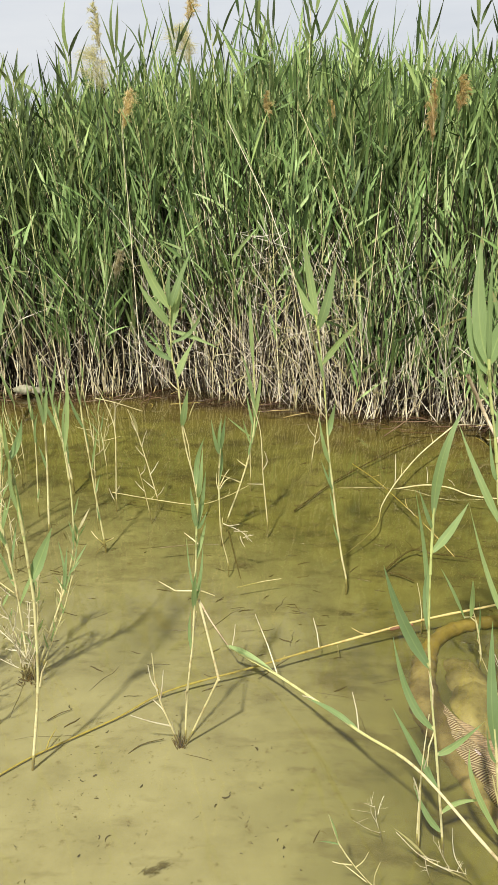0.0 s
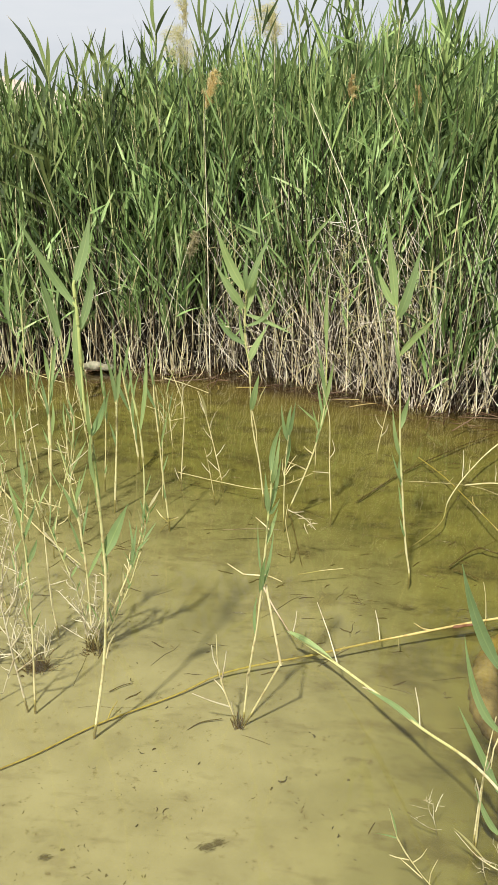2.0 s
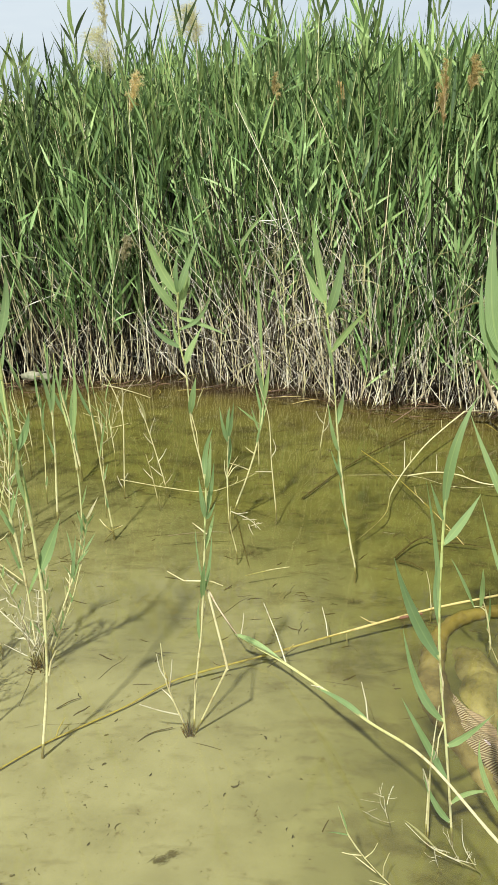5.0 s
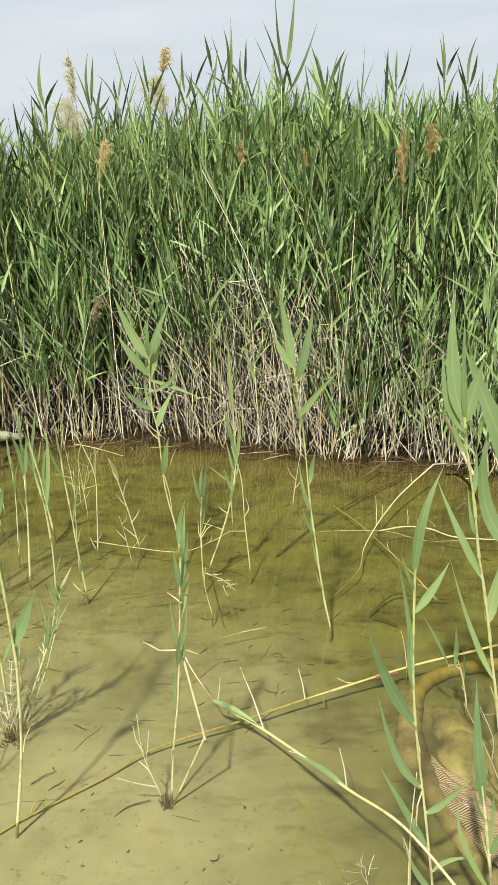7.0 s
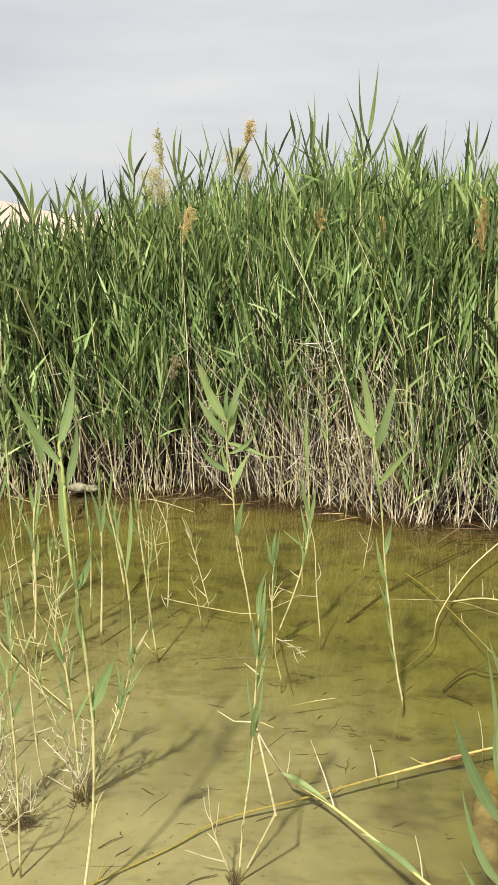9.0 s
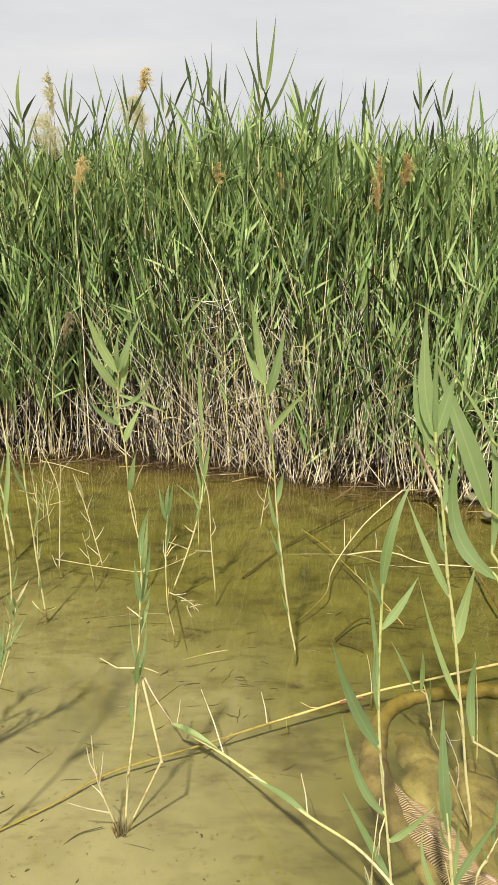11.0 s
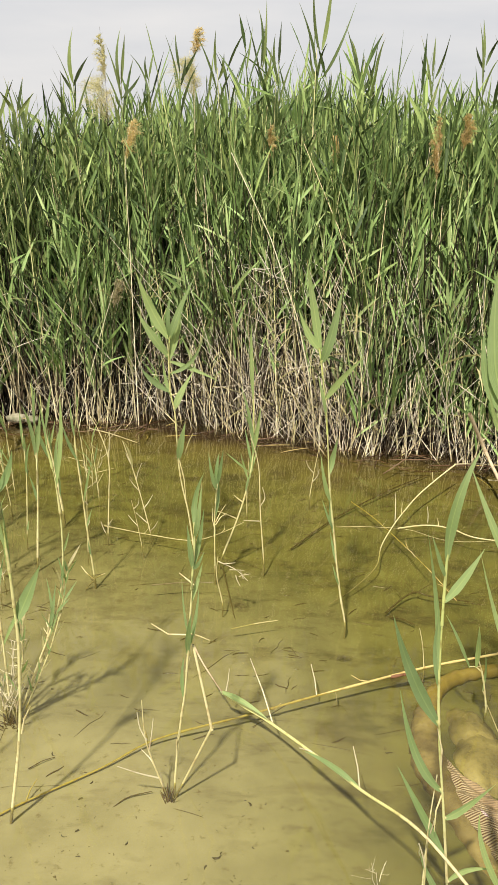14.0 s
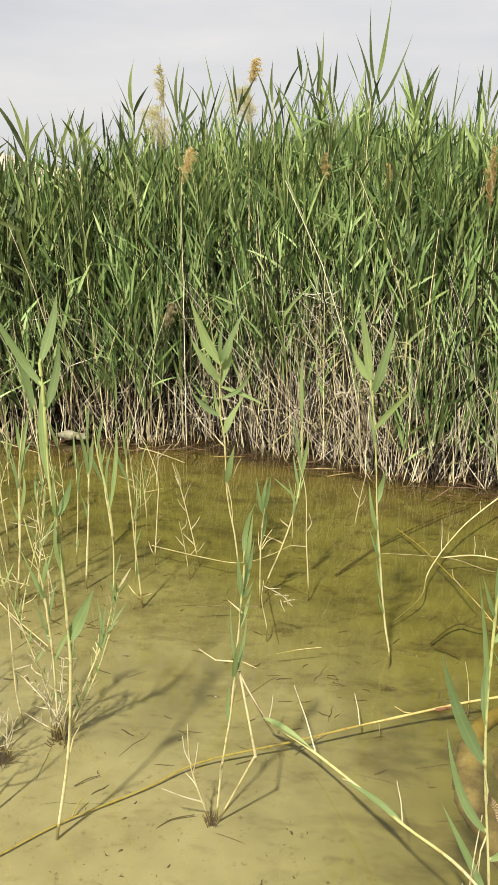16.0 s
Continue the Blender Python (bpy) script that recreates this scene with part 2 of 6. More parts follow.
def ground_material():
    m = Nodes("sand_and_silt")
    pos = m.place()
    split = m.add("ShaderNodeSeparateXYZ")
    m.link(pos, split.inputs[0])
    big, mid, grain = m.noise(1.7, 4.0, pos), m.noise(7.0, 5.0, pos), m.noise(420.0, 2.0, pos)
    sand = m.ramp(mid, [(0.25, (0.228, 0.202, 0.130)), (0.55, (0.294, 0.264, 0.180)), (0.8, (0.335, 0.304, 0.216))])
    silt = m.ramp(mid, [(0.3, (0.089, 0.08, 0.018)), (0.6, (0.147, 0.132, 0.033)), (0.8, (0.203, 0.184, 0.056))])
    deep = m.span(m.maths("ADD", split.outputs["Z"], m.maths("MULTIPLY", m.maths("SUBTRACT", big, 0.5), 0.03)), -0.045, -0.08)
    off = m.maths("ADD", split.outputs["Y"], m.maths("MULTIPLY", split.outputs["X"], 0.55))
    deep = m.maths("MAXIMUM", deep, m.span(m.maths("ADD", off, m.maths("MULTIPLY", big, 0.5)), 1.85, 2.85))
    deep = m.maths("MAXIMUM", deep, m.maths("MULTIPLY", m.span(split.outputs["X"], -0.15, 0.4), 0.95))
    under = m.mix(deep, sand, silt)
    stain = m.span(m.noise(3.4, 6.0, pos, 0.65), 0.56, 0.7)
    under = m.mix(m.maths("MULTIPLY", stain, 0.26), under, (0.15, 0.115, 0.05))
    speck = m.span(m.noise(30.0, 6.0, pos, 0.75), 0.595, 0.7)
    under = m.mix(m.maths("MULTIPLY", speck, 0.75), under, (0.12, 0.085, 0.03))
    lie = m.add("ShaderNodeMapping", Scale=(9.0, 24.0, 9.0))
    m.link(pos, lie.inputs["Vector"])
    fleck = m.span(m.noise(1.0, 4.0, lie.outputs[0], 0.6), 0.57, 0.68)
    under = m.mix(m.maths("MULTIPLY", fleck, m.maths("ADD", m.maths("MULTIPLY", deep, 0.25), 0.36)), under, m.mix(1.0, under, (0.52, 0.46, 0.4), "MULTIPLY"))
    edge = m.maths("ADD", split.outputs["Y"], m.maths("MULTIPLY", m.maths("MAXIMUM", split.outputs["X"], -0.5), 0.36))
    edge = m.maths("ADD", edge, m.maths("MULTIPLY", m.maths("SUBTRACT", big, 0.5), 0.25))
    smudge = m.add("ShaderNodeMapping", Scale=(2.6, 5.0, 2.6), Rotation=(0.0, 0.0, 0.35))
    m.link(pos, smudge.inputs["Vector"])
    smear = m.span(m.noise(1.6, 8.0, smudge.outputs[0], 0.72), 0.5, 0.63)
    under = m.mix(m.maths("MULTIPLY", smear, m.maths("ADD", m.maths("MULTIPLY", deep, 0.72), 0.14)), under, m.mix(1.0, under, (0.42, 0.35, 0.27), "MULTIPLY"))
    # Brown bed darkened near the reeds: their shade and dark reflection in its colour.
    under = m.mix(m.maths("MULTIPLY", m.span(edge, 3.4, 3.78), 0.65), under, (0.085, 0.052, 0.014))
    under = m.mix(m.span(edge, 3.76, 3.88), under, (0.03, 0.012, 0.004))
    # Mud taken near black, for the shade between the reed feet.
    shaded_mud = m.ramp(mid, [(0.3, (0.010, 0.007, 0.0045)), (0.7, (0.028, 0.019, 0.011))])
    shore = m.mix(m.maths("MAXIMUM", m.span(split.outputs["Z"], -0.03, 0.01), m.span(edge, 3.9, 4.05)), under, shaded_mud)
    dry = m.ramp(mid, [(0.3, (0.40, 0.32, 0.25)), (0.7, (0.47, 0.39, 0.31))])
    col = m.mix(m.span(split.outputs["Z"], 0.06, 0.16), shore, dry)
    col = m.mix(0.12, col, m.mix(1.0, col, m.ramp(grain, [(0.3, (0.6, 0.6, 0.6)), (0.7, (1.3, 1.3, 1.3))]), "MULTIPLY"))
    relief = m.bump(m.maths("ADD", m.maths("MULTIPLY", mid, 1.0), m.maths("MULTIPLY", grain, 0.012)), 0.3, 0.02)
    return m.finish(m.add("ShaderNodeBsdfPrincipled", Base_Color=col, Roughness=0.85, Normal=relief).outputs[0])


def water_material():
    """Yellowish pond water: see-through, a little cloudy with silt, with a mirror that grows at grazing angles."""
    m = Nodes("pond_water")
    pos = m.place()
    shift = m.add("ShaderNodeMapping", Scale=(1.0, 0.45, 1.0))
    m.link(pos, shift.inputs["Vector"])
    ripple = m.maths("ADD", m.noise(7.0, 2.0, shift.outputs[0]), m.maths("MULTIPLY", m.noise(22.0, 2.0, shift.outputs[0]), 0.03))
    normal = m.bump(ripple, 0.04, 0.05)
    body = m.add("ShaderNodeBsdfTransparent", Color=(0.735, 0.74, 0.475, 1))
    mirror = m.add("ShaderNodeBsdfGlossy", Roughness=0.03, Normal=normal)
    at = m.add("ShaderNodeSeparateXYZ")
    m.link(pos, at.inputs[0])
    off = m.maths("ADD", at.outputs["Y"], m.maths("MULTIPLY", at.outputs["X"], 0.8))
    deep = m.span(m.maths("ADD", off, m.maths("MULTIPLY", m.noise(1.3, 3.0, pos), 0.8)), 1.3, 2.8)
    cloudy = m.maths("ADD", m.maths("MULTIPLY", deep, 0.04), 0.065)
    rim = m.maths("ADD", at.outputs["Y"], m.maths("MULTIPLY", m.maths("MAXIMUM", at.outputs["X"], -0.5), 0.36))
    cloudy = m.maths("MULTIPLY", cloudy, m.maths("SUBTRACT", 1.0, m.maths("MULTIPLY", m.span(rim, 2.9, 3.65), 0.92)))
    murk = m.add("ShaderNodeBsdfDiffuse", Color=m.mix(deep, (0.2, 0.185, 0.095), (0.115, 0.108, 0.036)))
    turbid = m.add("ShaderNodeMixShader", Fac=cloudy)
    m.link(body.outputs[0], turbid.inputs[1])
    m.link(murk.outputs[0], turbid.inputs[2])
    both = m.add("ShaderNodeMixShader", Fac=m.add("ShaderNodeFresnel", IOR=1.41, Normal=normal).outputs[0])
    m.link(turbid.outputs[0], both.inputs[1])
    m.link(mirror.outputs[0], both.inputs[2])
    return m.finish(both.outputs[0])


def cloth_material():
    m = Nodes("striped_cloth")
    uv = m.add("ShaderNodeTexCoord").outputs["UV"]
    split = m.add("ShaderNodeSeparateXYZ")
    m.link(uv, split.inputs[0])
    skew = m.maths("ADD", split.outputs["X"], m.maths("MULTIPLY", split.outputs["Y"], 0.015))
    wave = m.maths("SINE", m.maths("MULTIPLY", skew, 500.0), 0)
    stripe = m.span(wave, -0.5, 0.4)
    plain = m.span(m.maths("ADD", split.outputs["Y"], m.maths("MULTIPLY", m.noise(9.0, 4.0, m.place()), 0.7)), 0.72, 1.0)
    pale = m.mix(plain, (0.54, 0.44, 0.385), (0.41, 0.29, 0.245))
    col = m.mix(m.maths("MAXIMUM", stripe, m.maths("MULTIPLY", plain, 0.75)), (0.13, 0.06, 0.042), pale)
    dirt = m.noise(14.0, 5.0, m.place())
    col = m.mix(m.maths("MULTIPLY", m.span(dirt, 0.46, 0.7), 0.7), col, (0.19, 0.125, 0.07))
    return m.finish(m.add("ShaderNodeBsdfPrincipled", Base_Color=col, Roughness=0.7, Normal=m.bump(wave, 0.4, 0.003)).outputs[0])


def lump_material(name, a, b, c, gloss=0.6):
    m = Nodes(name)
    pos = m.place()
    col = m.ramp(m.noise(11.0, 5.0, pos), [(0.3, a), (0.55, b), (0.75, c)])
    fine = m.noise(90.0, 4.0, pos)
    col = m.mix(m.span(fine, 0.5, 0.8), col, m.mix(1.0, col, (0.6, 0.58, 0.5), "MULTIPLY"))
    return m.finish(m.add("ShaderNodeBsdfPrincipled", Base_Color=col, Roughness=gloss, Normal=m.bump(fine, 0.4, 0.006)).outputs[0])


GROUND, WATER, CLOTH = ground_material(), water_material(), cloth_material()
SACK = lump_material("ochre_sack", (0.10, 0.076, 0.027), (0.28, 0.225, 0.095), (0.43, 0.355, 0.19))
HEM = lump_material("red_brown_sacking", (0.10, 0.067, 0.03), (0.26, 0.195, 0.09), (0.40, 0.32, 0.175))
RIM = lump_material("orange_rim", (0.16, 0.11, 0.028), (0.28, 0.2, 0.055), (0.37, 0.28, 0.095))
STONE = lump_material("pale_stone", (0.11, 0.115, 0.06), (0.33, 0.30, 0.21), (0.52, 0.47, 0.36), 0.9)
MOSSY = lump_material("mossy_stone", (0.05, 0.058, 0.022), (0.15, 0.14, 0.075), (0.38, 0.32, 0.23), 0.85)
SCRAP = lump_material("rotten_leaf", (0.03, 0.022, 0.01), (0.06, 0.042, 0.018), (0.10, 0.07, 0.03), 0.8)
SCUM = lump_material("dark_leaf_litter", (0.085, 0.065, 0.028), (0.13, 0.10, 0.045), (0.2, 0.155, 0.075), 0.8)

# ---- mesh tools ----


def quad_mesh(name, verts, quads, mat, smooth=True, uv=None):
    me = bpy.data.meshes.new(name)
    verts, quads = np.asarray(verts, np.float32).reshape(-1, 3), np.asarray(quads, np.int32).reshape(-1, 4)
    me.vertices.add(len(verts))
    me.vertices.foreach_set("co", verts.ravel())
    me.loops.add(quads.size)
    me.loops.foreach_set("vertex_index", quads.ravel())
    me.polygons.add(len(quads))
    me.polygons.foreach_set("loop_start", np.arange(0, quads.size, 4, dtype=np.int32))
    me.polygons.foreach_set("use_smooth", np.full(len(quads), smooth))
    me.update(calc_edges=True)
    if uv is not None:
        me.uv_layers.new(name="UVMap").data.foreach_set("uv", np.asarray(uv, np.float32)[quads.ravel()].ravel())
    me.materials.append(mat)
    return me


def unit(v):
    return v / np.maximum(np.linalg.norm(v, axis=-1, keepdims=True), 1e-9)


def tubes(paths, radii, sides=5):
    """Round stalks. paths: (n, k, 3); radii: (n, k)."""
    paths, radii = np.asarray(paths, float), np.asarray(radii, float)
    n, k, _ = paths.shape
    way = unit(np.gradient(paths, axis=1))
    ref = np.where(np.abs(unit(paths[:, -1] - paths[:, 0])[:, None, 0:1]) > 0.8, np.array([0.0, 0.0, 1.0]), np.array([1.0, 0.0, 0.0]))
    a = unit(np.cross(way, np.broadcast_to(ref, way.shape)))
    b = np.cross(way, a)
    turn = np.arange(sides) * 2 * np.pi / sides
    ring = a[:, :, None] * np.cos(turn)[:, None] + b[:, :, None] * np.sin(turn)[:, None]
    verts = (paths[:, :, None] + ring * radii[:, :, None, None]).reshape(-1, 3)
    i, j, s = np.meshgrid(np.arange(n), np.arange(k - 1), np.arange(sides), indexing="ij")
    at = lambda jj, ss: (i * k + jj) * sides + ss
    s2 = (s + 1) % sides
    quads = np.stack([at(j, s), at(j, s2), at(j + 1, s2), at(j + 1, s)], -1).reshape(-1, 4)
    return verts, quads


def blades(roots, tips, widths, bows, facing, segs=6, fold=0.25, twist=0.0):
    """Pointed leaf blades, each creased along its middle. roots, tips, bows, facing: (n, 3); widths: (n,)."""
    roots, tips, bows, facing = (np.asarray(v, float) for v in (roots, tips, bows, facing))
    n, s = len(roots), np.linspace(0, 1, segs + 1)
    mid = roots[:, None] * (1 - s)[:, None] + tips[:, None] * s[:, None] + bows[:, None] * (4 * s * (1 - s))[:, None]
    way = unit(np.gradient(mid, axis=1))
    side = unit(np.cross(way, facing[:, None]))
    up = np.cross(side, way)
    if np.any(twist):
        turn = (np.broadcast_to(np.asarray(twist, float), (n,))[:, None] * s)[:, :, None]
        side, up = side * np.cos(turn) + up * np.sin(turn), up * np.cos(turn) - side * np.sin(turn)
    shape = np.interp(s, [0, 0.06, 0.3, 0.55, 0.8, 0.94, 1], [0.28, 0.52, 1.0, 0.84, 0.4, 0.12, 0.02])
    half = np.asarray(widths)[:, None, None] * shape[:, None] * 0.5
    verts = np.stack([mid - side * half + up * half * fold, mid, mid + side * half + up * half * fold], 2).reshape(-1, 3)
    i, j, c = np.meshgrid(np.arange(n), np.arange(segs), np.arange(2), indexing="ij")
    at = lambda jj, cc: (i * (segs + 1) + jj) * 3 + cc
    quads = np.stack([at(j, c), at(j, c + 1), at(j + 1, c + 1), at(j + 1, c)], -1).reshape(-1, 4)
    uv = np.stack(np.broadcast_arrays(np.array([0, 0.5, 1.0])[None, :], s[:, None]), -1).reshape(1, -1, 2)
    return verts, quads, np.broadcast_to(uv, (n, 3 * (segs + 1), 2)).reshape(-1, 2)


def joined(*pieces):
    verts, quads, n = [], [], 0
    for v, q in pieces:
        verts.append(v)
        quads.append(np.asarray(q) + n)
        n += len(v)
    return np.concatenate(verts), np.concatenate(quads)


def part(name, geo, mat, parent, label="", smooth=True):
    ob = new(name, quad_mesh(name, geo[0], geo[1], mat, smooth, geo[2] if len(geo) > 2 else None))
    ob.parent = parent
    return tagged(ob, label) if label else ob


def curve_through(points, steps=5):
    """A smooth line through a few points."""
    p = np.asarray(points, float)
    p = np.concatenate([[2 * p[0] - p[1]], p, [2 * p[-1] - p[-2]]])
    line = []
    for i in range(1, len(p) - 2):
        for t in np.linspace(0, 1, steps, endpoint=False):
            line.append(0.5 * (2 * p[i] + (p[i + 1] - p[i - 1]) * t + (2 * p[i - 1] - 5 * p[i] + 4 * p[i + 1] - p[i + 2]) * t * t + (3 * p[i] - p[i - 1] - 3 * p[i + 1] + p[i + 2]) * t ** 3))
    return np.array(line + [p[-2]])


def jointed(line, radius, taper, every=0.11):
    """Radii along a reed stalk, with a slight swelling at each joint."""
    run = np.concatenate([[0], np.cumsum(np.linalg.norm(np.diff(line, axis=0), axis=1))])
    swell = np.clip(1 - np.abs((run / every) % 1 - 0.5) * 12, 0, 1) * 0.22
    return radius * (1 - (1 - taper) * run / run[-1]) * (1 + swell)


# ---- the ground: pond bed, reed bank, sand flats and dunes ----
SHORE_X = [-7, -4.5, -1.9, -1.0, -0.4, 0.0, 0.35, 0.8, 1.3, 2.5, 4.5, 7]
SHORE_Y = [4.6, 4.3, 4.02, 4.08, 4.10, 3.93, 3.73, 3.58, 3.39, 3.05, 2.75, 2.55]


def shore(x):
    return np.interp(x, SHORE_X, SHORE_Y)


def ground_height(x, y):
    back = y - shore(x)
    depth = np.interp(y, [-3, 0.2, 0.9, 1.4, 2.0, 2.8, 4.2], [0.35, 0.06, -0.03, -0.045, -0.055, -0.065, -0.075])
    rim = np.interp(back, [-0.5, -0.08], [0, 1])
    depth = depth * (1 - rim) - 0.03 * rim
    side = np.interp(x, [0.1, 0.8], [0.0, -0.025]) * (y > 0.9) * (y < 2.6)
    bank = np.interp(back, [-0.08, 0.1, 1.6, 3.0, 6, 12, 25], [0, 0.015, 0.025, 0.10, 0.12, 0.29, 0.54])
    far = np.clip((np.hypot(x, y) - 14) / 30, 0, 1)
    dunes = far * (1.2 + 1.6 * np.sin(x * 0.05 + 1.4) * np.cos(y * 0.03) + 3.6 * np.exp(-((x + 33) / 10) ** 2 - ((y - 62) / 18) ** 2))
    fine = 0.006 * np.sin(x * 5.1 + 1.7 * np.sin(y * 3.3)) * np.sin(y * 4.3 + x)
    pond = np.clip(1 - np.maximum(np.abs(x) - 5, 0) / 2, 0, 1)
    return np.where(back > -0.08, -0.03 + bank, depth) * pond + (1 - pond) * 0.25 + side * (back < -0.08) * pond + dunes + fine


def build_ground():
    near = np.arange(-6, 6.01, 0.08)
    xs = np.concatenate([[-900, -400, -200, -120, -80, -60, -48, -40, -32, -26, -20, -15, -11, -8], near, [8, 11, 15, 20, 26, 32, 40, 60, 80, 120, 200, 400, 900]])
    ys = np.concatenate([[-900, -300, -100, -40, -15, -7], np.arange(-4, 9, 0.08), [10, 11.5, 13, 15, 18, 22, 27, 33, 40, 46, 52, 58, 64, 72, 80, 95, 120, 180, 300, 500, 900]])
    x, y = np.meshgrid(xs, ys)
    verts = np.stack([x, y, ground_height(x, y)], -1).reshape(-1, 3)
    w = len(xs)
    i, j = np.meshgrid(np.arange(len(ys) - 1), np.arange(w - 1), indexing="ij")
    quads = np.stack([i * w + j, i * w + j + 1, (i + 1) * w + j + 1, (i + 1) * w + j], -1)
    tagged(new("ground", quad_mesh("ground", verts, quads, GROUND)), "sandy pond bed, shade-darkened reed bank and pale dunes", "ground", kind="structure")


def build_water():
    xs, ys = np.linspace(-6.5, 6.5, 40), np.linspace(-0.6, 7.2, 30)
    x, y = np.meshgrid(xs, ys)
    verts = np.stack([x, y, np.zeros_like(x)], -1).reshape(-1, 3)
    i, j = np.meshgrid(np.arange(29), np.arange(39), indexing="ij")
    quads = np.stack([i * 40 + j, i * 40 + j + 1, (i + 1) * 40 + j + 1, (i + 1) * 40 + j], -1)
    ob = tagged(new("water", quad_mesh("water", verts, quads, WATER)), "clear shallow yellow-green pond water", "water", kind="structure")
    ob.visible_shadow = False


build_ground()
build_water()

# ---- the reed bed ----


def stand(n, x0, x1, depth0, depth1, h0, h1, seed, lean=0.10):
    """Feet and tops of n reeds in a strip behind the water's edge."""
    r = np.random.default_rng(seed)
    x = r.uniform(x0, x1, n)
    back = depth0 + (depth1 - depth0) * r.uniform(0, 1, n) ** 1.3
    y = shore(x) + back + 0.05 * np.sin(x * 9) + r.normal(0, 0.03, n)
    foot = np.stack([x, y, np.minimum(ground_height(x, y), 0.02) - 0.02], -1)
    h = r.uniform(h0, h1, n) * (1.02 + 0.05 * np.sin(x * 2.1 + 1) + 0.03 * np.sin(x * 5.3) + 0.03 * np.clip(-x - 0.6, 0, 0.4) - 0.19 * np.clip(-x - 1.15, 0, 0.6))
    top = foot + np.stack([r.normal(0, lean, n) * h, r.normal(-0.03, lean * 0.8, n) * h, h], -1)
    bow = np.stack([r.normal(0, 0.05, n), r.normal(0, 0.05, n), np.zeros(n)], -1)
    return r, foot, top, bow


def along(foot, top, bow, s):
    return foot * (1 - s)[:, None] + top * s[:, None] + bow * (4 * s * (1 - s))[:, None]


def reed_stand(name, label, n, x0, x1, depth0, depth1, h0, h1, seed, leaves=11, low=0.33, width=0.017, length=0.30, segs=4, material=None):
    r, foot, top, bow = stand(n, x0, x1, depth0, depth1, h0, h1, seed)
    k = 6
    s = np.linspace(0, 1, k)
    line = foot[:, None] * (1 - s)[:, None] + top[:, None] * s[:, None] + bow[:, None] * (4 * s * (1 - s))[:, None]
    rad = r.uniform(0.0022, 0.0042, n)[:, None] * np.linspace(1, 0.35, k)
    thing = new(name)
    tagged(thing, label, "reeds", kind="stuff")
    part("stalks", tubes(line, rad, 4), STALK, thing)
    roots, tips, widths, bows, face = [], [], [], [], []
    for i in range(leaves):
        s = np.clip(low + (1 - low) * (i + r.uniform(0, 0.9, n)) / leaves, 0, 0.99)
        root = along(foot, top, bow, s)
        turn = r.uniform(0, 2 * np.pi, n)
        rise = radians(90) - np.abs(r.normal(radians(17), radians(15), n)) - radians(3) - (r.uniform(0, 1, n) < 0.12) * radians(35)
        size = length * r.uniform(0.55, 1.25, n) * (0.75 + 0.35 * np.sin(np.pi * s))
        way = np.stack([np.cos(turn) * np.cos(rise), np.sin(turn) * np.cos(rise), np.sin(rise)], -1)
        roots.append(root)
        tips.append(root + way * size[:, None])
        droop = r.uniform(-0.01, 0.10, n) * size
        bows.append(np.stack([-np.cos(turn) * 0.15 * droop, -np.sin(turn) * 0.15 * droop, droop], -1) * 0.6)
        widths.append(width * r.uniform(0.6, 1.25, n))
        face.append(unit(np.stack([r.normal(0, 0.8, n), -np.abs(r.normal(0.7, 0.5, n)), r.normal(0.3, 0.5, n)], -1)))
    part("leaves", blades(*(np.concatenate(v) for v in (roots, tips, widths, bows, face)), segs=segs, twist=r.normal(0, 0.7, n * leaves)), material or LEAF, thing)
    return thing


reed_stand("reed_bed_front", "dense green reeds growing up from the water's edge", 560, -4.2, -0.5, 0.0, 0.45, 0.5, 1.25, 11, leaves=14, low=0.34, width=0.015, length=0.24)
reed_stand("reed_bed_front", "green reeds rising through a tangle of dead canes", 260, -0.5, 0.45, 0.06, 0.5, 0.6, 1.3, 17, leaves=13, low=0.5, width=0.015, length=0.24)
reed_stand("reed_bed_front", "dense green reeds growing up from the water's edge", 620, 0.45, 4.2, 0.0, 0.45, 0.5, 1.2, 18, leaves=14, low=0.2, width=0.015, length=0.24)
reed_stand("reed_bed_middle", "dense tall green reeds behind the front ones", 2450, -4.6, 4.8, 0.25, 1.4, 1.1, 1.55, 12, leaves=16, low=0.36, width=0.0165, length=0.25, material=SHADED_LEAF)
reed_stand("reed_bed_back", "tall green reeds at the back of the bed", 2100, -1.35, 6.0, 1.2, 3.6, 1.35, 1.66, 13, leaves=11, low=0.5, segs=3, width=0.016, material=SHADED_LEAF)
reed_stand("reed_bed_tops", "scattered taller reeds with long upright leaves", 420, -3.5, 4.5, 0.15, 1.6, 1.45, 1.72, 15, leaves=12, low=0.6, width=0.015, length=0.28, segs=5, material=SHADED_LEAF)
reed_stand("reed_bed_side", "broad-leaved reeds toned dark as if backlit", 170, -3.0, -0.95, 0.1, 1.2, 1.3, 1.62, 16, leaves=12, low=0.45, width=0.021, length=0.27, material=CREST_LEAF)
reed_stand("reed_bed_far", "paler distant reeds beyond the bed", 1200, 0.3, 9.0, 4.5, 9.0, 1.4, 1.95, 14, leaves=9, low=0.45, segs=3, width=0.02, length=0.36)


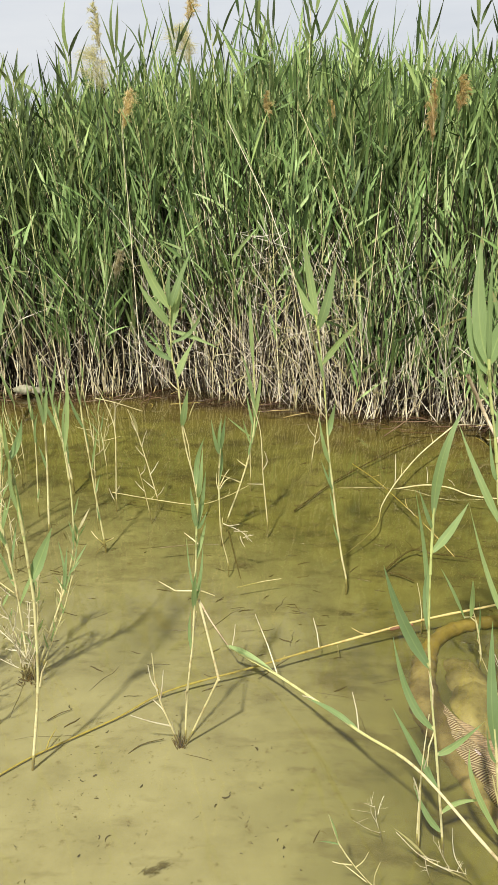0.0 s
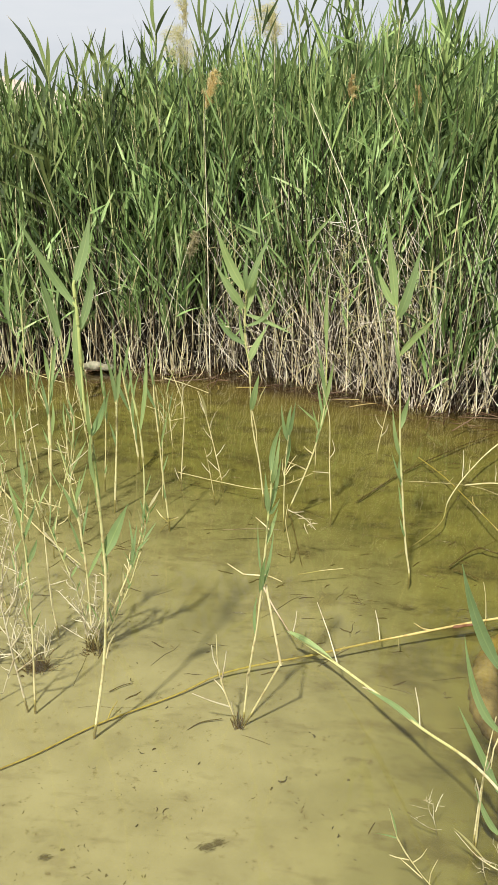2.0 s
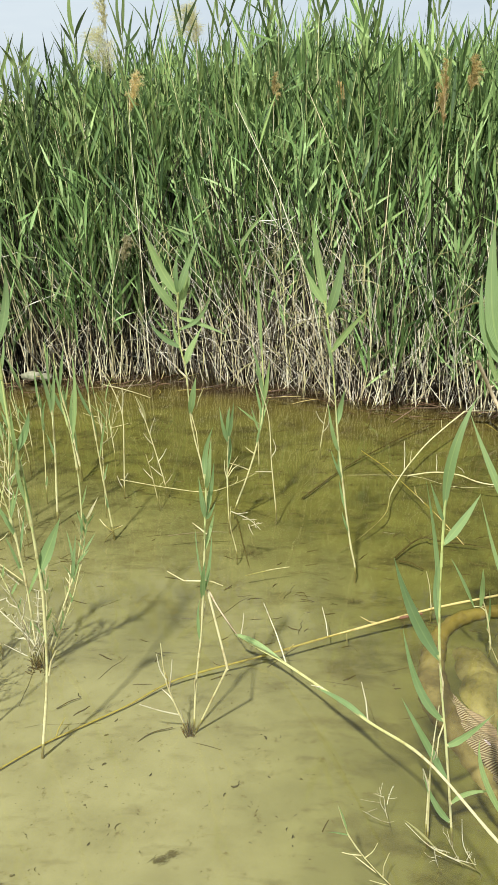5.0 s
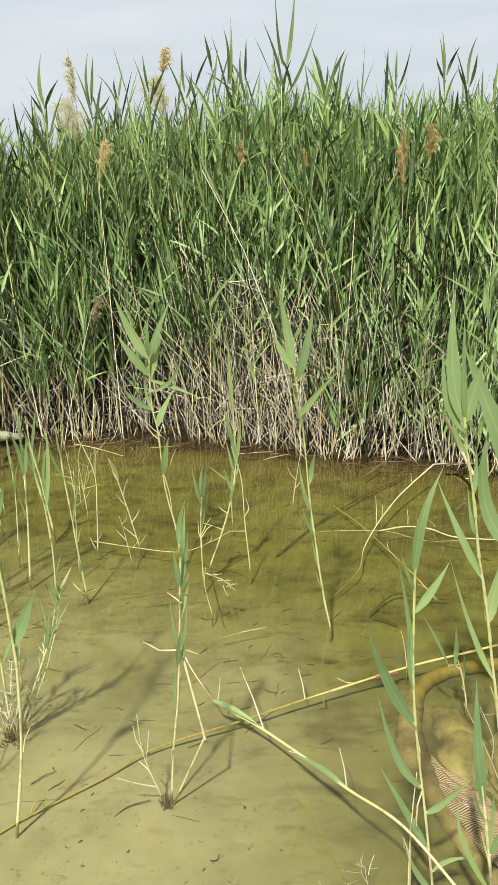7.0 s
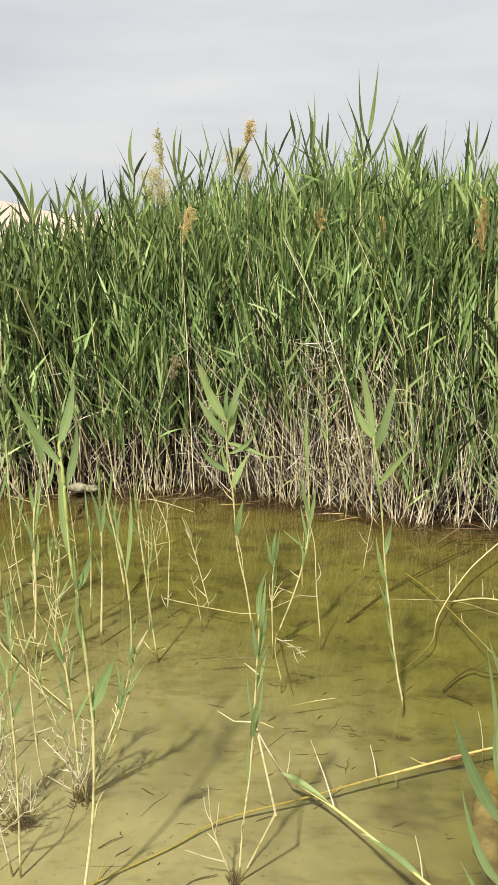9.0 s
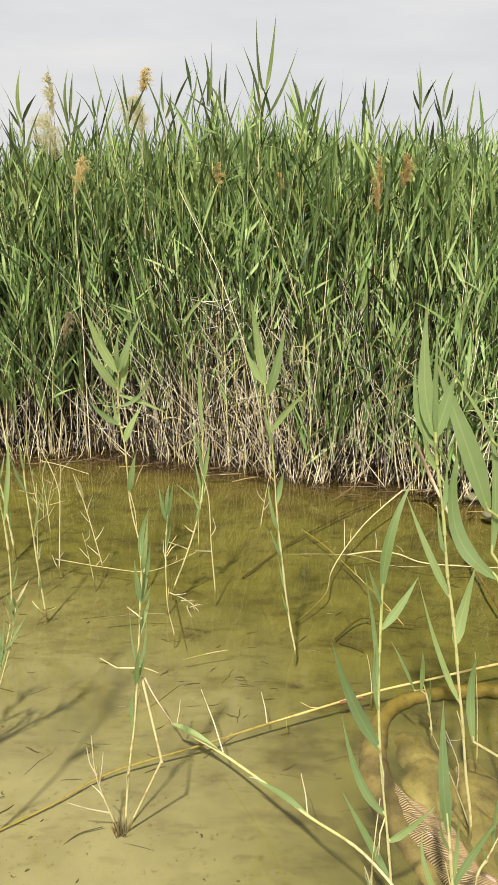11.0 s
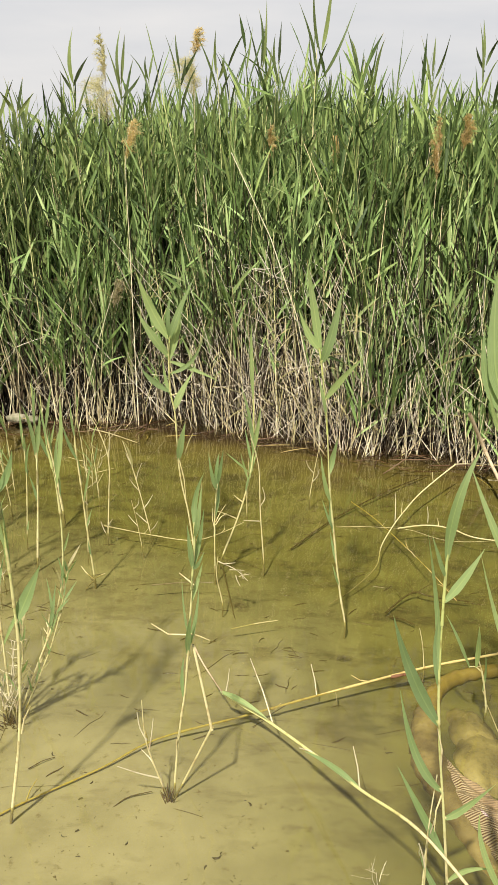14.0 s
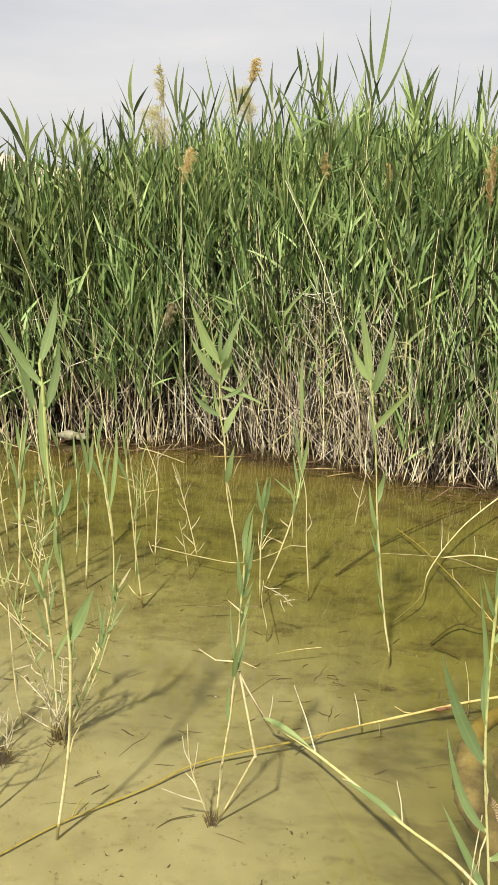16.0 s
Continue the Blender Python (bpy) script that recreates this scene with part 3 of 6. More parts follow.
def dead_stand(name, label, n, seed, depth0, depth1, h0, h1, mat, lean, x0=-4.2, x1=4.2, thick=(0.002, 0.0042), singles=0):
    """Dry stalks standing and leaning among the reeds; singles: how many at the edge are pieces of their own."""
    r, foot, top, bow = stand(n, x0, x1, depth0, depth1, h0, h1, seed, lean)
    s = np.linspace(0, 1, 5)
    line = foot[:, None] * (1 - s)[:, None] + top[:, None] * s[:, None] + bow[:, None] * (4 * s * (1 - s))[:, None]
    rad = r.uniform(*thick, n)[:, None] * np.linspace(1, 0.5, 5)
    thing = tagged(new(name), label, "dead reeds", kind="stuff")
    order = np.argsort(foot[:, 1] - shore(foot[:, 0]) + 3.0 * (np.abs(foot[:, 0]) > 2.0))
    for k in order[:singles]:
        part("stalk", tubes(line[k:k + 1], rad[k:k + 1], 5), mat, thing)
    rest = order[singles:]
    part("stalks", tubes(line[rest], rad[rest], 4), mat, thing)
    return thing


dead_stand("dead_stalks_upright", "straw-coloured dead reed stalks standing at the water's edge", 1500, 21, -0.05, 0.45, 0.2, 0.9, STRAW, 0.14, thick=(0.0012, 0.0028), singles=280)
# Added dark core: its colour fills the gaps with shade.
dead_stand("dead_stalks_core", "near-black reed stalks standing in for shade inside the bed", 6200, 20, 0.1, 0.9, 0.4, 1.2, GAP_SHADE, 0.14, thick=(0.003, 0.006), singles=300)
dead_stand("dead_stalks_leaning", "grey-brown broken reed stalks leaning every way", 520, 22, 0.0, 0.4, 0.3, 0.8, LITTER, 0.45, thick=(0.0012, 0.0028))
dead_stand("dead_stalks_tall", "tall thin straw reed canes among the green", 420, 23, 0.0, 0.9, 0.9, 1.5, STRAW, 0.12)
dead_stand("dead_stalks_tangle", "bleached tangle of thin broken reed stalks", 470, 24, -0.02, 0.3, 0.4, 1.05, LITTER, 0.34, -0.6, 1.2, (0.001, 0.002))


def broken_canes(n, seed, x0, x1, z1, label):
    """Thin snapped canes caught crosswise between the standing reeds."""
    r = np.random.default_rng(seed)
    x, back = r.uniform(x0, x1, n), r.uniform(-0.03, 0.3, n)
    z = 0.03 + z1 * r.beta(1.3, 1.5, n) * (0.8 + 0.3 * np.sin(x * 4 + 1))
    tilt = r.choice([-1.0, 1.0], n, p=[0.6, 0.4]) * r.uniform(0.15, 1.25, n)
    size = r.uniform(0.12, 0.5, n)
    way = np.stack([np.cos(tilt), r.normal(0, 0.25, n), np.sin(tilt)], -1) * size[:, None]
    mid = np.stack([x, shore(x) + back, z], -1)
    line = mid[:, None] + way[:, None] * np.linspace(-0.5, 0.5, 4)[:, None] + r.normal(0, 0.008, (n, 4, 3))
    line[:, :, 2] = np.maximum(line[:, :, 2], 0.004)
    geo = tubes(line, r.uniform(0.0008, 0.0021, n)[:, None] * np.array([1, 1, 0.8, 0.5]), 4)
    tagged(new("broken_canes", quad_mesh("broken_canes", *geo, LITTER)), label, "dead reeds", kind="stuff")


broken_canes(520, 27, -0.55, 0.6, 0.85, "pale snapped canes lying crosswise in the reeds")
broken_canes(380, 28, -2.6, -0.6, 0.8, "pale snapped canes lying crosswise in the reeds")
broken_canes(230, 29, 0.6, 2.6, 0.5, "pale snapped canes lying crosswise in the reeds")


def dead_leaves(n, seed, x0, x1, depth, wide):
    r, foot, top, _ = stand(n, x0, x1, -0.02, depth, 0.12, 0.8, seed, 0.3)
    turn, size = r.uniform(0, 2 * np.pi, n), r.uniform(0.12, 0.32, n)
    rise = r.uniform(-1.3, 1.1, n)
    way = np.stack([np.cos(turn) * np.cos(rise), np.sin(turn) * np.cos(rise), np.sin(rise)], -1)
    tips = top + way * size[:, None]
    tips[:, 2] = np.maximum(tips[:, 2], 0.02)
    face = unit(r.normal(0, 1, (n, 3)) + [0, -0.6, 0.3])
    geo = blades(top, tips, r.uniform(0.4, 1, n) * wide, np.stack([np.zeros(n), np.zeros(n), 0.1 * size], -1), face, segs=3)
    tagged(new("dead_leaves", quad_mesh("dead_leaves", geo[0], geo[1], DRY_LEAF, True, geo[2])), "withered pale reed leaves caught low in the reeds", "dead leaves", kind="stuff")


dead_leaves(450, 25, -4.2, 4.2, 0.7, 0.013)
dead_leaves(800, 30, -2.6, 2.6, 0.4, 0.007)
dead_leaves(420, 31, -0.6, 0.6, 0.3, 0.006)


def edge_litter(name, label, n, seed, mat, thick, reach):
    """Fallen bits of stalk afloat along the foot of the reeds."""
    r = np.random.default_rng(seed)
    x, back = r.uniform(-2.4, 2.2, n), r.uniform(-reach, 0.1, n)
    size, turn = r.uniform(0.03, 0.24, n), r.normal(-0.25, 0.7, n)
    s = np.linspace(-0.5, 0.5, 5)
    bend = r.normal(0, 0.12, n)[:, None] * size[:, None] * (4 * s * s)
    px = x[:, None] + np.cos(turn)[:, None] * size[:, None] * s - np.sin(turn)[:, None] * bend
    py = (shore(x) + back)[:, None] + np.sin(turn)[:, None] * size[:, None] * s + np.cos(turn)[:, None] * bend
    pz = r.uniform(-0.006, 0.006, n)[:, None] + r.uniform(-0.02, 0.05, n)[:, None] * (s + 0.5)
    line = np.stack([px, py, pz], -1)
    geo = tubes(line, r.uniform(*thick, n)[:, None] * np.array([0.7, 1, 1, 0.9, 0.5]), 5)
    tagged(new(name, quad_mesh(name, *geo, mat)), label, "reed litter", kind="stuff")


edge_litter("edge_litter", "straw-coloured bits of reed afloat at the bed's edge", 26, 33, OCHRE_CANE, (0.001, 0.0026), 0.3)
edge_litter("edge_litter", "dark red-brown reed litter afloat at the bed's edge", 260, 34, DARK_LITTER, (0.001, 0.003), 0.22)


def mud_litter():
    """Litter that fills the foot of the reeds, near-black to paint the shade there."""
    r = np.random.default_rng(26)
    n = 2200
    x, back = r.uniform(-4.5, 4.5, n), r.uniform(0.12, 1.6, n)
    y = shore(x) + back
    p = np.stack([x, y, np.maximum(ground_height(x, y), -0.01) + r.uniform(0.0, 0.07, n)], -1)
    turn, size = r.uniform(0, 2 * np.pi, n), r.uniform(0.1, 0.3, n)
    way = np.stack([np.cos(turn), np.sin(turn), r.normal(0, 0.25, n)], -1) * size[:, None]
    line = p[:, None] + way[:, None] * np.linspace(-0.5, 0.5, 3)[:, None]
    tagged(new("reed_litter", quad_mesh("reed_litter", *tubes(line, np.full((n, 3), 0.0028), 3), GAP_SHADE)), "reed litter coloured near-black for shade at the reed foot", "litter", kind="stuff")


mud_litter()

# ---- single reeds along the edge of the bed, each a plant with its own stalk and leaves ----


def edge_reed(seed, height, leaves):
    r = np.random.default_rng(seed)
    thing = tagged(new("edge_reed"), "green reed with narrow upright leaves at the bed's edge", "reed", "reeds along the edge of the bed")
    line = curve_through([(0, 0, -0.06), (r.normal(0, 0.03), r.normal(0, 0.02), height * 0.5), (r.normal(0, 0.07), r.normal(-0.04, 0.03), height)], 6)
    part("stalk", tubes(line[None], jointed(line, 0.0042, 0.35)[None], 6), STALK, thing)
    for i in range(leaves):
        s = 0.3 + 0.69 * (i + r.uniform(0, 0.7)) / leaves
        root = line[min(int(s * (len(line) - 1)), len(line) - 1)]
        turn = (0 if i % 2 else math.pi) + r.normal(0, 0.7)
        rise = radians(76) - abs(r.normal(0, 0.25))
        size = r.uniform(0.17, 0.32)
        way = np.array([math.cos(turn) * math.cos(rise), math.sin(turn) * math.cos(rise) - 0.08, math.sin(rise)]) * size
        face = unit(np.array([r.normal(0, 0.5), -0.8, 0.5]))
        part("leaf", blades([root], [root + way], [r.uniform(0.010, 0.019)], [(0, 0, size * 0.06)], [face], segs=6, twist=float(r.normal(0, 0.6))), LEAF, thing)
    return thing


def place_edge_reeds():
    kinds = [edge_reed(40 + i, h, n) for i, (h, n) in enumerate([(1.05, 7), (1.25, 8), (1.4, 9), (0.85, 6), (1.15, 8), (0.95, 7), (1.32, 9)])]
    r = np.random.default_rng(41)
    for i, x in enumerate(np.linspace(-2.6, 2.4, 100)):
        x = x + r.normal(0, 0.04)
        y = float(shore(x)) + r.uniform(-0.02, 0.34)
        m = pose(x, y, 0, r.normal(0, 2), r.normal(0, 3), r.uniform(-50, 50))
        if i < len(kinds):
            kinds[i].matrix_basis = m
        else:
            copy_thing(kinds[i % len(kinds)], m)


place_edge_reeds()


# ---- tall reeds and seed heads above the bed ----


def tall_reed(label, x, y, height, leaves):
    """A reed that stands above the others. leaves: root, middle and tip as sideways reach and height, then the width."""
    r = np.random.default_rng(int(abs(x) * 1000) + 60)
    thing = tagged(new("tall_reed"), label, "reed", "tall reeds above the bed")
    thing.location = (x, y, 0)
    line = curve_through([(r.normal(0, 0.05), 0.05, -0.02), (r.normal(0, 0.02), 0.02, height * 0.5), (0, 0, height)], 8)
    part("stalk", tubes(line[None], jointed(line, 0.0042, 0.35)[None], 6), STALK, thing)
    low = height - 0.12
    extra = []
    for i in range(6):
        z, way = low - 0.1 * i, (1 if i % 2 else -1) * r.uniform(0.04, 0.11)
        extra.append((0.0, z, way * 0.35, z + 0.13, way, z + r.uniform(0.2, 0.3), r.uniform(0.014, 0.024)))
    for ax, az, mx, mz, tx, tz, width in list(leaves) + extra:
        root = np.array([ax, 0.0, az])
        mid, tip = np.array([mx, r.normal(0, 0.015), mz]), np.array([tx, r.normal(-0.01, 0.03), tz])
        face = unit(np.array([r.normal(0, 0.3), -0.9, 0.25]))
        part("leaf", blades([root], [tip], [width * 0.62], [mid - (root + tip) / 2], [face], segs=9, twist=float(r.normal(0, 0.3))), CREST_LEAF, thing)
    return thing


def seed_head(label, x, y, z, height, tilt, width, mat):
    """A soft reed plume: sprays of fine hair that rise from the stalk's tip and nod to one side."""
    r = np.random.default_rng(int(abs(x) * 1000 + z * 100) + 70)
    thing = tagged(new("reed_plume"), label, "reed plume", "seed heads of the reeds")
    thing.location = (x, y, 0)
    line = curve_through([(0, 0.03, 0), (0, 0.01, z * 0.6), (0, 0, z), (tilt, 0, z + height)], 6)
    part("stalk", tubes(line[None], jointed(line, 0.0032, 0.2)[None], 5), STRAW, thing)
    side = 1.0 if tilt >= 0 else -1.0
    roots, tips = [], []
    for k in range(34):
        s = (k / 34) ** 0.9
        foot = np.array([tilt * s, 0.0, z + height * s * 0.85])
        turn, size = r.uniform(0, 2 * np.pi), (0.55 + 0.45 * math.sin(math.pi * min(1.0, s * 0.9 + 0.2))) * r.uniform(0.7, 1.25)
        out = np.array([math.cos(turn) + 0.5 * side, math.sin(turn), 0.0]) * width * 0.8 * size
        rise = height * 0.34 * size * (1.15 - s)
        for u in r.uniform(0.0, 1.0, 80):
            p = foot + out * u + np.array([0, 0, rise * (1.6 * u - u * u)]) + r.normal(0, width * 0.07, 3)
            way = out * 0.3 + np.array([0, 0, rise * (1.6 - 2 * u) * 0.35]) + r.normal(0, width * 0.16, 3)
            roots.append(p)
            tips.append(p + way * r.uniform(0.5, 1.1))
    n = len(roots)
    part("plume", blades(roots, tips, r.uniform(0.0008, 0.0019, n), np.zeros((n, 3)), unit(r.normal(0, 1, (n, 3))), segs=2), mat, thing, "feathery seed head")
    return thing


tall_reed("tallest reed, its paired blades spread against the sky", 0.293, 4.00, 1.900,
          [(0.012, 1.853, -0.016, 1.961, -0.029, 2.167, 0.0300), (0.023, 1.853, 0.047, 1.982, 0.065, 2.185, 0.0330), (0.026, 1.733, 0.095, 1.849, 0.176, 2.054, 0.0250), (0.016, 1.714, -0.019, 1.775, -0.043, 1.945, 0.0250), (0.032, 1.637, 0.064, 1.686, 0.070, 1.773, 0.0250), (0.009, 1.759, -0.010, 1.832, -0.009, 1.928, 0.0220)])
tall_reed("tall reed with pointed upright leaves against the sky", 0.037, 4.05, 1.834,
          [(-0.003, 1.787, 0.005, 1.918, -0.016, 2.031, 0.0250), (0.006, 1.787, 0.019, 1.905, 0.020, 2.068, 0.0230), (0.004, 1.707, 0.037, 1.774, 0.044, 1.866, 0.0220)])
tall_reed("tall reed with pointed upright leaves against the sky", 0.123, 4.20, 1.827,
          [(0.000, 1.813, 0.004, 1.909, 0.012, 2.011, 0.0230), (-0.005, 1.744, -0.024, 1.848, -0.019, 1.949, 0.0230)])
tall_reed("tall reed with pointed upright leaves against the sky", 0.511, 4.10, 1.741,
          [(0.011, 1.682, -0.020, 1.808, -0.075, 1.975, 0.0320), (0.001, 1.714, -0.024, 1.848, -0.053, 1.915, 0.0190), (0.009, 1.660, 0.046, 1.742, 0.065, 1.823, 0.0230)])
tall_reed("tall reed with pointed upright leaves against the sky", 0.586, 4.10, 1.742,
          [(-0.002, 1.715, 0.005, 1.817, 0.031, 1.916, 0.0250), (-0.004, 1.688, -0.036, 1.769, -0.059, 1.844, 0.0230)])
tall_reed("tall reed with pointed upright leaves against the sky", 0.873, 4.15, 1.775,
          [(-0.005, 1.761, -0.005, 1.851, -0.002, 1.937, 0.0230), (0.008, 1.748, 0.040, 1.830, 0.055, 1.938, 0.0230), (0.006, 1.720, -0.036, 1.788, -0.066, 1.851, 0.0200)])
tall_reed("tall reed with pointed upright leaves against the sky", 1.074, 4.00, 1.840,
          [(0.001, 1.824, -0.009, 1.907, -0.019, 1.994, 0.0190), (0.009, 1.793, 0.032, 1.858, 0.044, 1.910, 0.0230), (0.006, 1.766, -0.033, 1.824, -0.050, 1.870, 0.0230)])
tall_reed("tall reed with pointed upright leaves against the sky", 1.222, 4.10, 1.775,
          [(-0.005, 1.761, 0.007, 1.882, 0.038, 1.975, 0.0260), (0.005, 1.748, 0.023, 1.829, 0.023, 1.896, 0.0260), (-0.001, 1.721, -0.043, 1.801, -0.059, 1.850, 0.0230)])
tall_reed("tall reed with pointed upright leaves against the sky", -0.858, 4.05, 1.752,
          [(-0.002, 1.715, -0.013, 1.826, 0.008, 1.951, 0.0360), (0.000, 1.699, 0.037, 1.766, 0.085, 1.827, 0.0260), (-0.007, 1.672, -0.038, 1.725, -0.058, 1.765, 0.0220)])
tall_reed("tall reed with pointed upright leaves against the sky", -0.638, 4.10, 1.758,
          [(-0.005, 1.712, -0.011, 1.832, 0.008, 1.959, 0.0250), (0.001, 1.717, 0.017, 1.833, 0.037, 1.923, 0.0280), (-0.002, 1.649, 0.055, 1.704, 0.097, 1.759, 0.0260)])
tall_reed("tall reed with pointed upright leaves against the sky", -0.356, 4.10, 1.782,
          [(0.003, 1.766, -0.010, 1.854, -0.019, 1.943, 0.0200), (0.008, 1.733, 0.049, 1.801, 0.096, 1.881, 0.0280), (0.005, 1.706, 0.026, 1.774, 0.033, 1.836, 0.0230)])
tall_reed("tall reed with pointed upright leaves against the sky", -0.176, 4.15, 1.793,
          [(-0.005, 1.765, -0.011, 1.860, -0.004, 1.954, 0.0230), (0.003, 1.738, 0.026, 1.793, 0.033, 1.861, 0.0260)])
tall_reed("tall reed with pointed upright leaves against the sky", -0.122, 4.20, 1.770,
          [(-0.009, 1.783, 0.032, 1.879, 0.090, 1.969, 0.0200), (-0.006, 1.742, -0.024, 1.797, -0.035, 1.846, 0.0230)])
tall_reed("tall reed with pointed upright leaves against the sky", -0.502, 4.10, 1.759,
          [(0.000, 1.743, 0.013, 1.807, 0.026, 1.871, 0.0200), (-0.003, 1.732, -0.016, 1.786, -0.009, 1.834, 0.0200)])
tall_reed("dark reed with leaves fanned wide above the bed", -1.393, 4.02, 1.570,
          [(-0.007, 1.496, -0.076, 1.655, -0.184, 1.787, 0.0390), (-0.005, 1.520, -0.036, 1.655, -0.081, 1.781, 0.0310), (-0.002, 1.496, 0.005, 1.618, 0.007, 1.695, 0.0360), (0.000, 1.483, 0.047, 1.582, 0.113, 1.665, 0.0310), (-0.015, 1.420, -0.056, 1.521, -0.119, 1.595, 0.0290)])
tall_reed("dark reed with leaves fanned wide above the bed", -1.630, 4.10, 1.473,
          [(-0.003, 1.447, 0.001, 1.550, 0.021, 1.637, 0.0360), (-0.012, 1.422, -0.041, 1.499, -0.077, 1.563, 0.0300), (0.000, 1.422, 0.048, 1.499, 0.090, 1.536, 0.0270)])
tall_reed("dark reed with leaves fanned wide above the bed", -1.826, 4.20, 1.476,
          [(-0.004, 1.449, -0.004, 1.515, -0.002, 1.593, 0.0300), (-0.002, 1.423, 0.046, 1.502, 0.089, 1.554, 0.0280)])
tall_reed("dark reed with leaves fanned wide above the bed", -1.272, 4.10, 1.547,
          [(-0.002, 1.522, 0.001, 1.621, -0.019, 1.719, 0.0260), (0.003, 1.509, 0.063, 1.621, 0.094, 1.722, 0.0290), (0.002, 1.497, -0.021, 1.572, -0.063, 1.647, 0.0230)])
tall_reed("dark reed with leaves fanned wide above the bed", -1.127, 4.15, 1.548,
          [(-0.001, 1.535, 0.019, 1.618, 0.043, 1.684, 0.0250), (-0.005, 1.523, -0.023, 1.598, -0.045, 1.685, 0.0230), (0.000, 1.510, 0.050, 1.573, 0.082, 1.622, 0.0230)])
tall_reed("dark reed with leaves fanned wide above the bed", -1.138, 4.05, 1.605,
          [(-0.002, 1.580, 0.020, 1.667, 0.030, 1.741, 0.0240), (-0.009, 1.568, -0.039, 1.617, -0.068, 1.679, 0.0330), (-0.002, 1.555, 0.039, 1.618, 0.087, 1.668, 0.0250)])
seed_head("pale loose reed seed head above the bed", -0.742, 4.25, 1.536, 0.255, -0.019, 0.10, PALE_PLUME)
seed_head("thin wispy top of a loose seed head", -0.739, 4.25, 1.740, 0.241, -0.016, 0.034, PALE_PLUME)
seed_head("tawny feathery reed seed head on its stalk", -0.615, 3.98, 1.368, 0.210, 0.045, 0.044, TAWNY_PLUME)
seed_head("tawny feathery reed seed head on its stalk", -0.291, 4.20, 1.845, 0.146, 0.023, 0.040, TAWNY_PLUME)
seed_head("broad soft reed seed head among the tops", -0.296, 4.20, 1.657, 0.215, -0.018, 0.08, PALE_PLUME)
seed_head("old grey-brown seed head low in the reeds", -0.711, 3.98, 0.650, 0.174, 0.025, 0.032, OLD_PLUME)
seed_head("narrow rust-coloured seed head among the leaves", 0.835, 3.72, 1.277, 0.331, -0.006, 0.030, RUST_PLUME)
seed_head("narrow rust-coloured seed head among the leaves", 0.948, 3.75, 1.418, 0.179, 0.008, 0.036, RUST_PLUME)
seed_head("tawny feathery reed seed head on its stalk", 0.077, 4.00, 1.379, 0.178, 0.007, 0.026, TAWNY_PLUME)
seed_head("tawny feathery reed seed head on its stalk", 0.386, 3.95, 1.355, 0.150, 0.000, 0.029, TAWNY_PLUME)
seed_head("tawny feathery reed seed head on its stalk", 1.299, 3.75, 0.836, 0.148, 0.005, 0.033, OLD_PLUME)
seed_head("old grey-brown seed head low in the reeds", 1.053, 3.70, 1.096, 0.095, 0.003, 0.027, OLD_PLUME)

# ---- plants standing in the water ----
prng = np.random.default_rng(91)


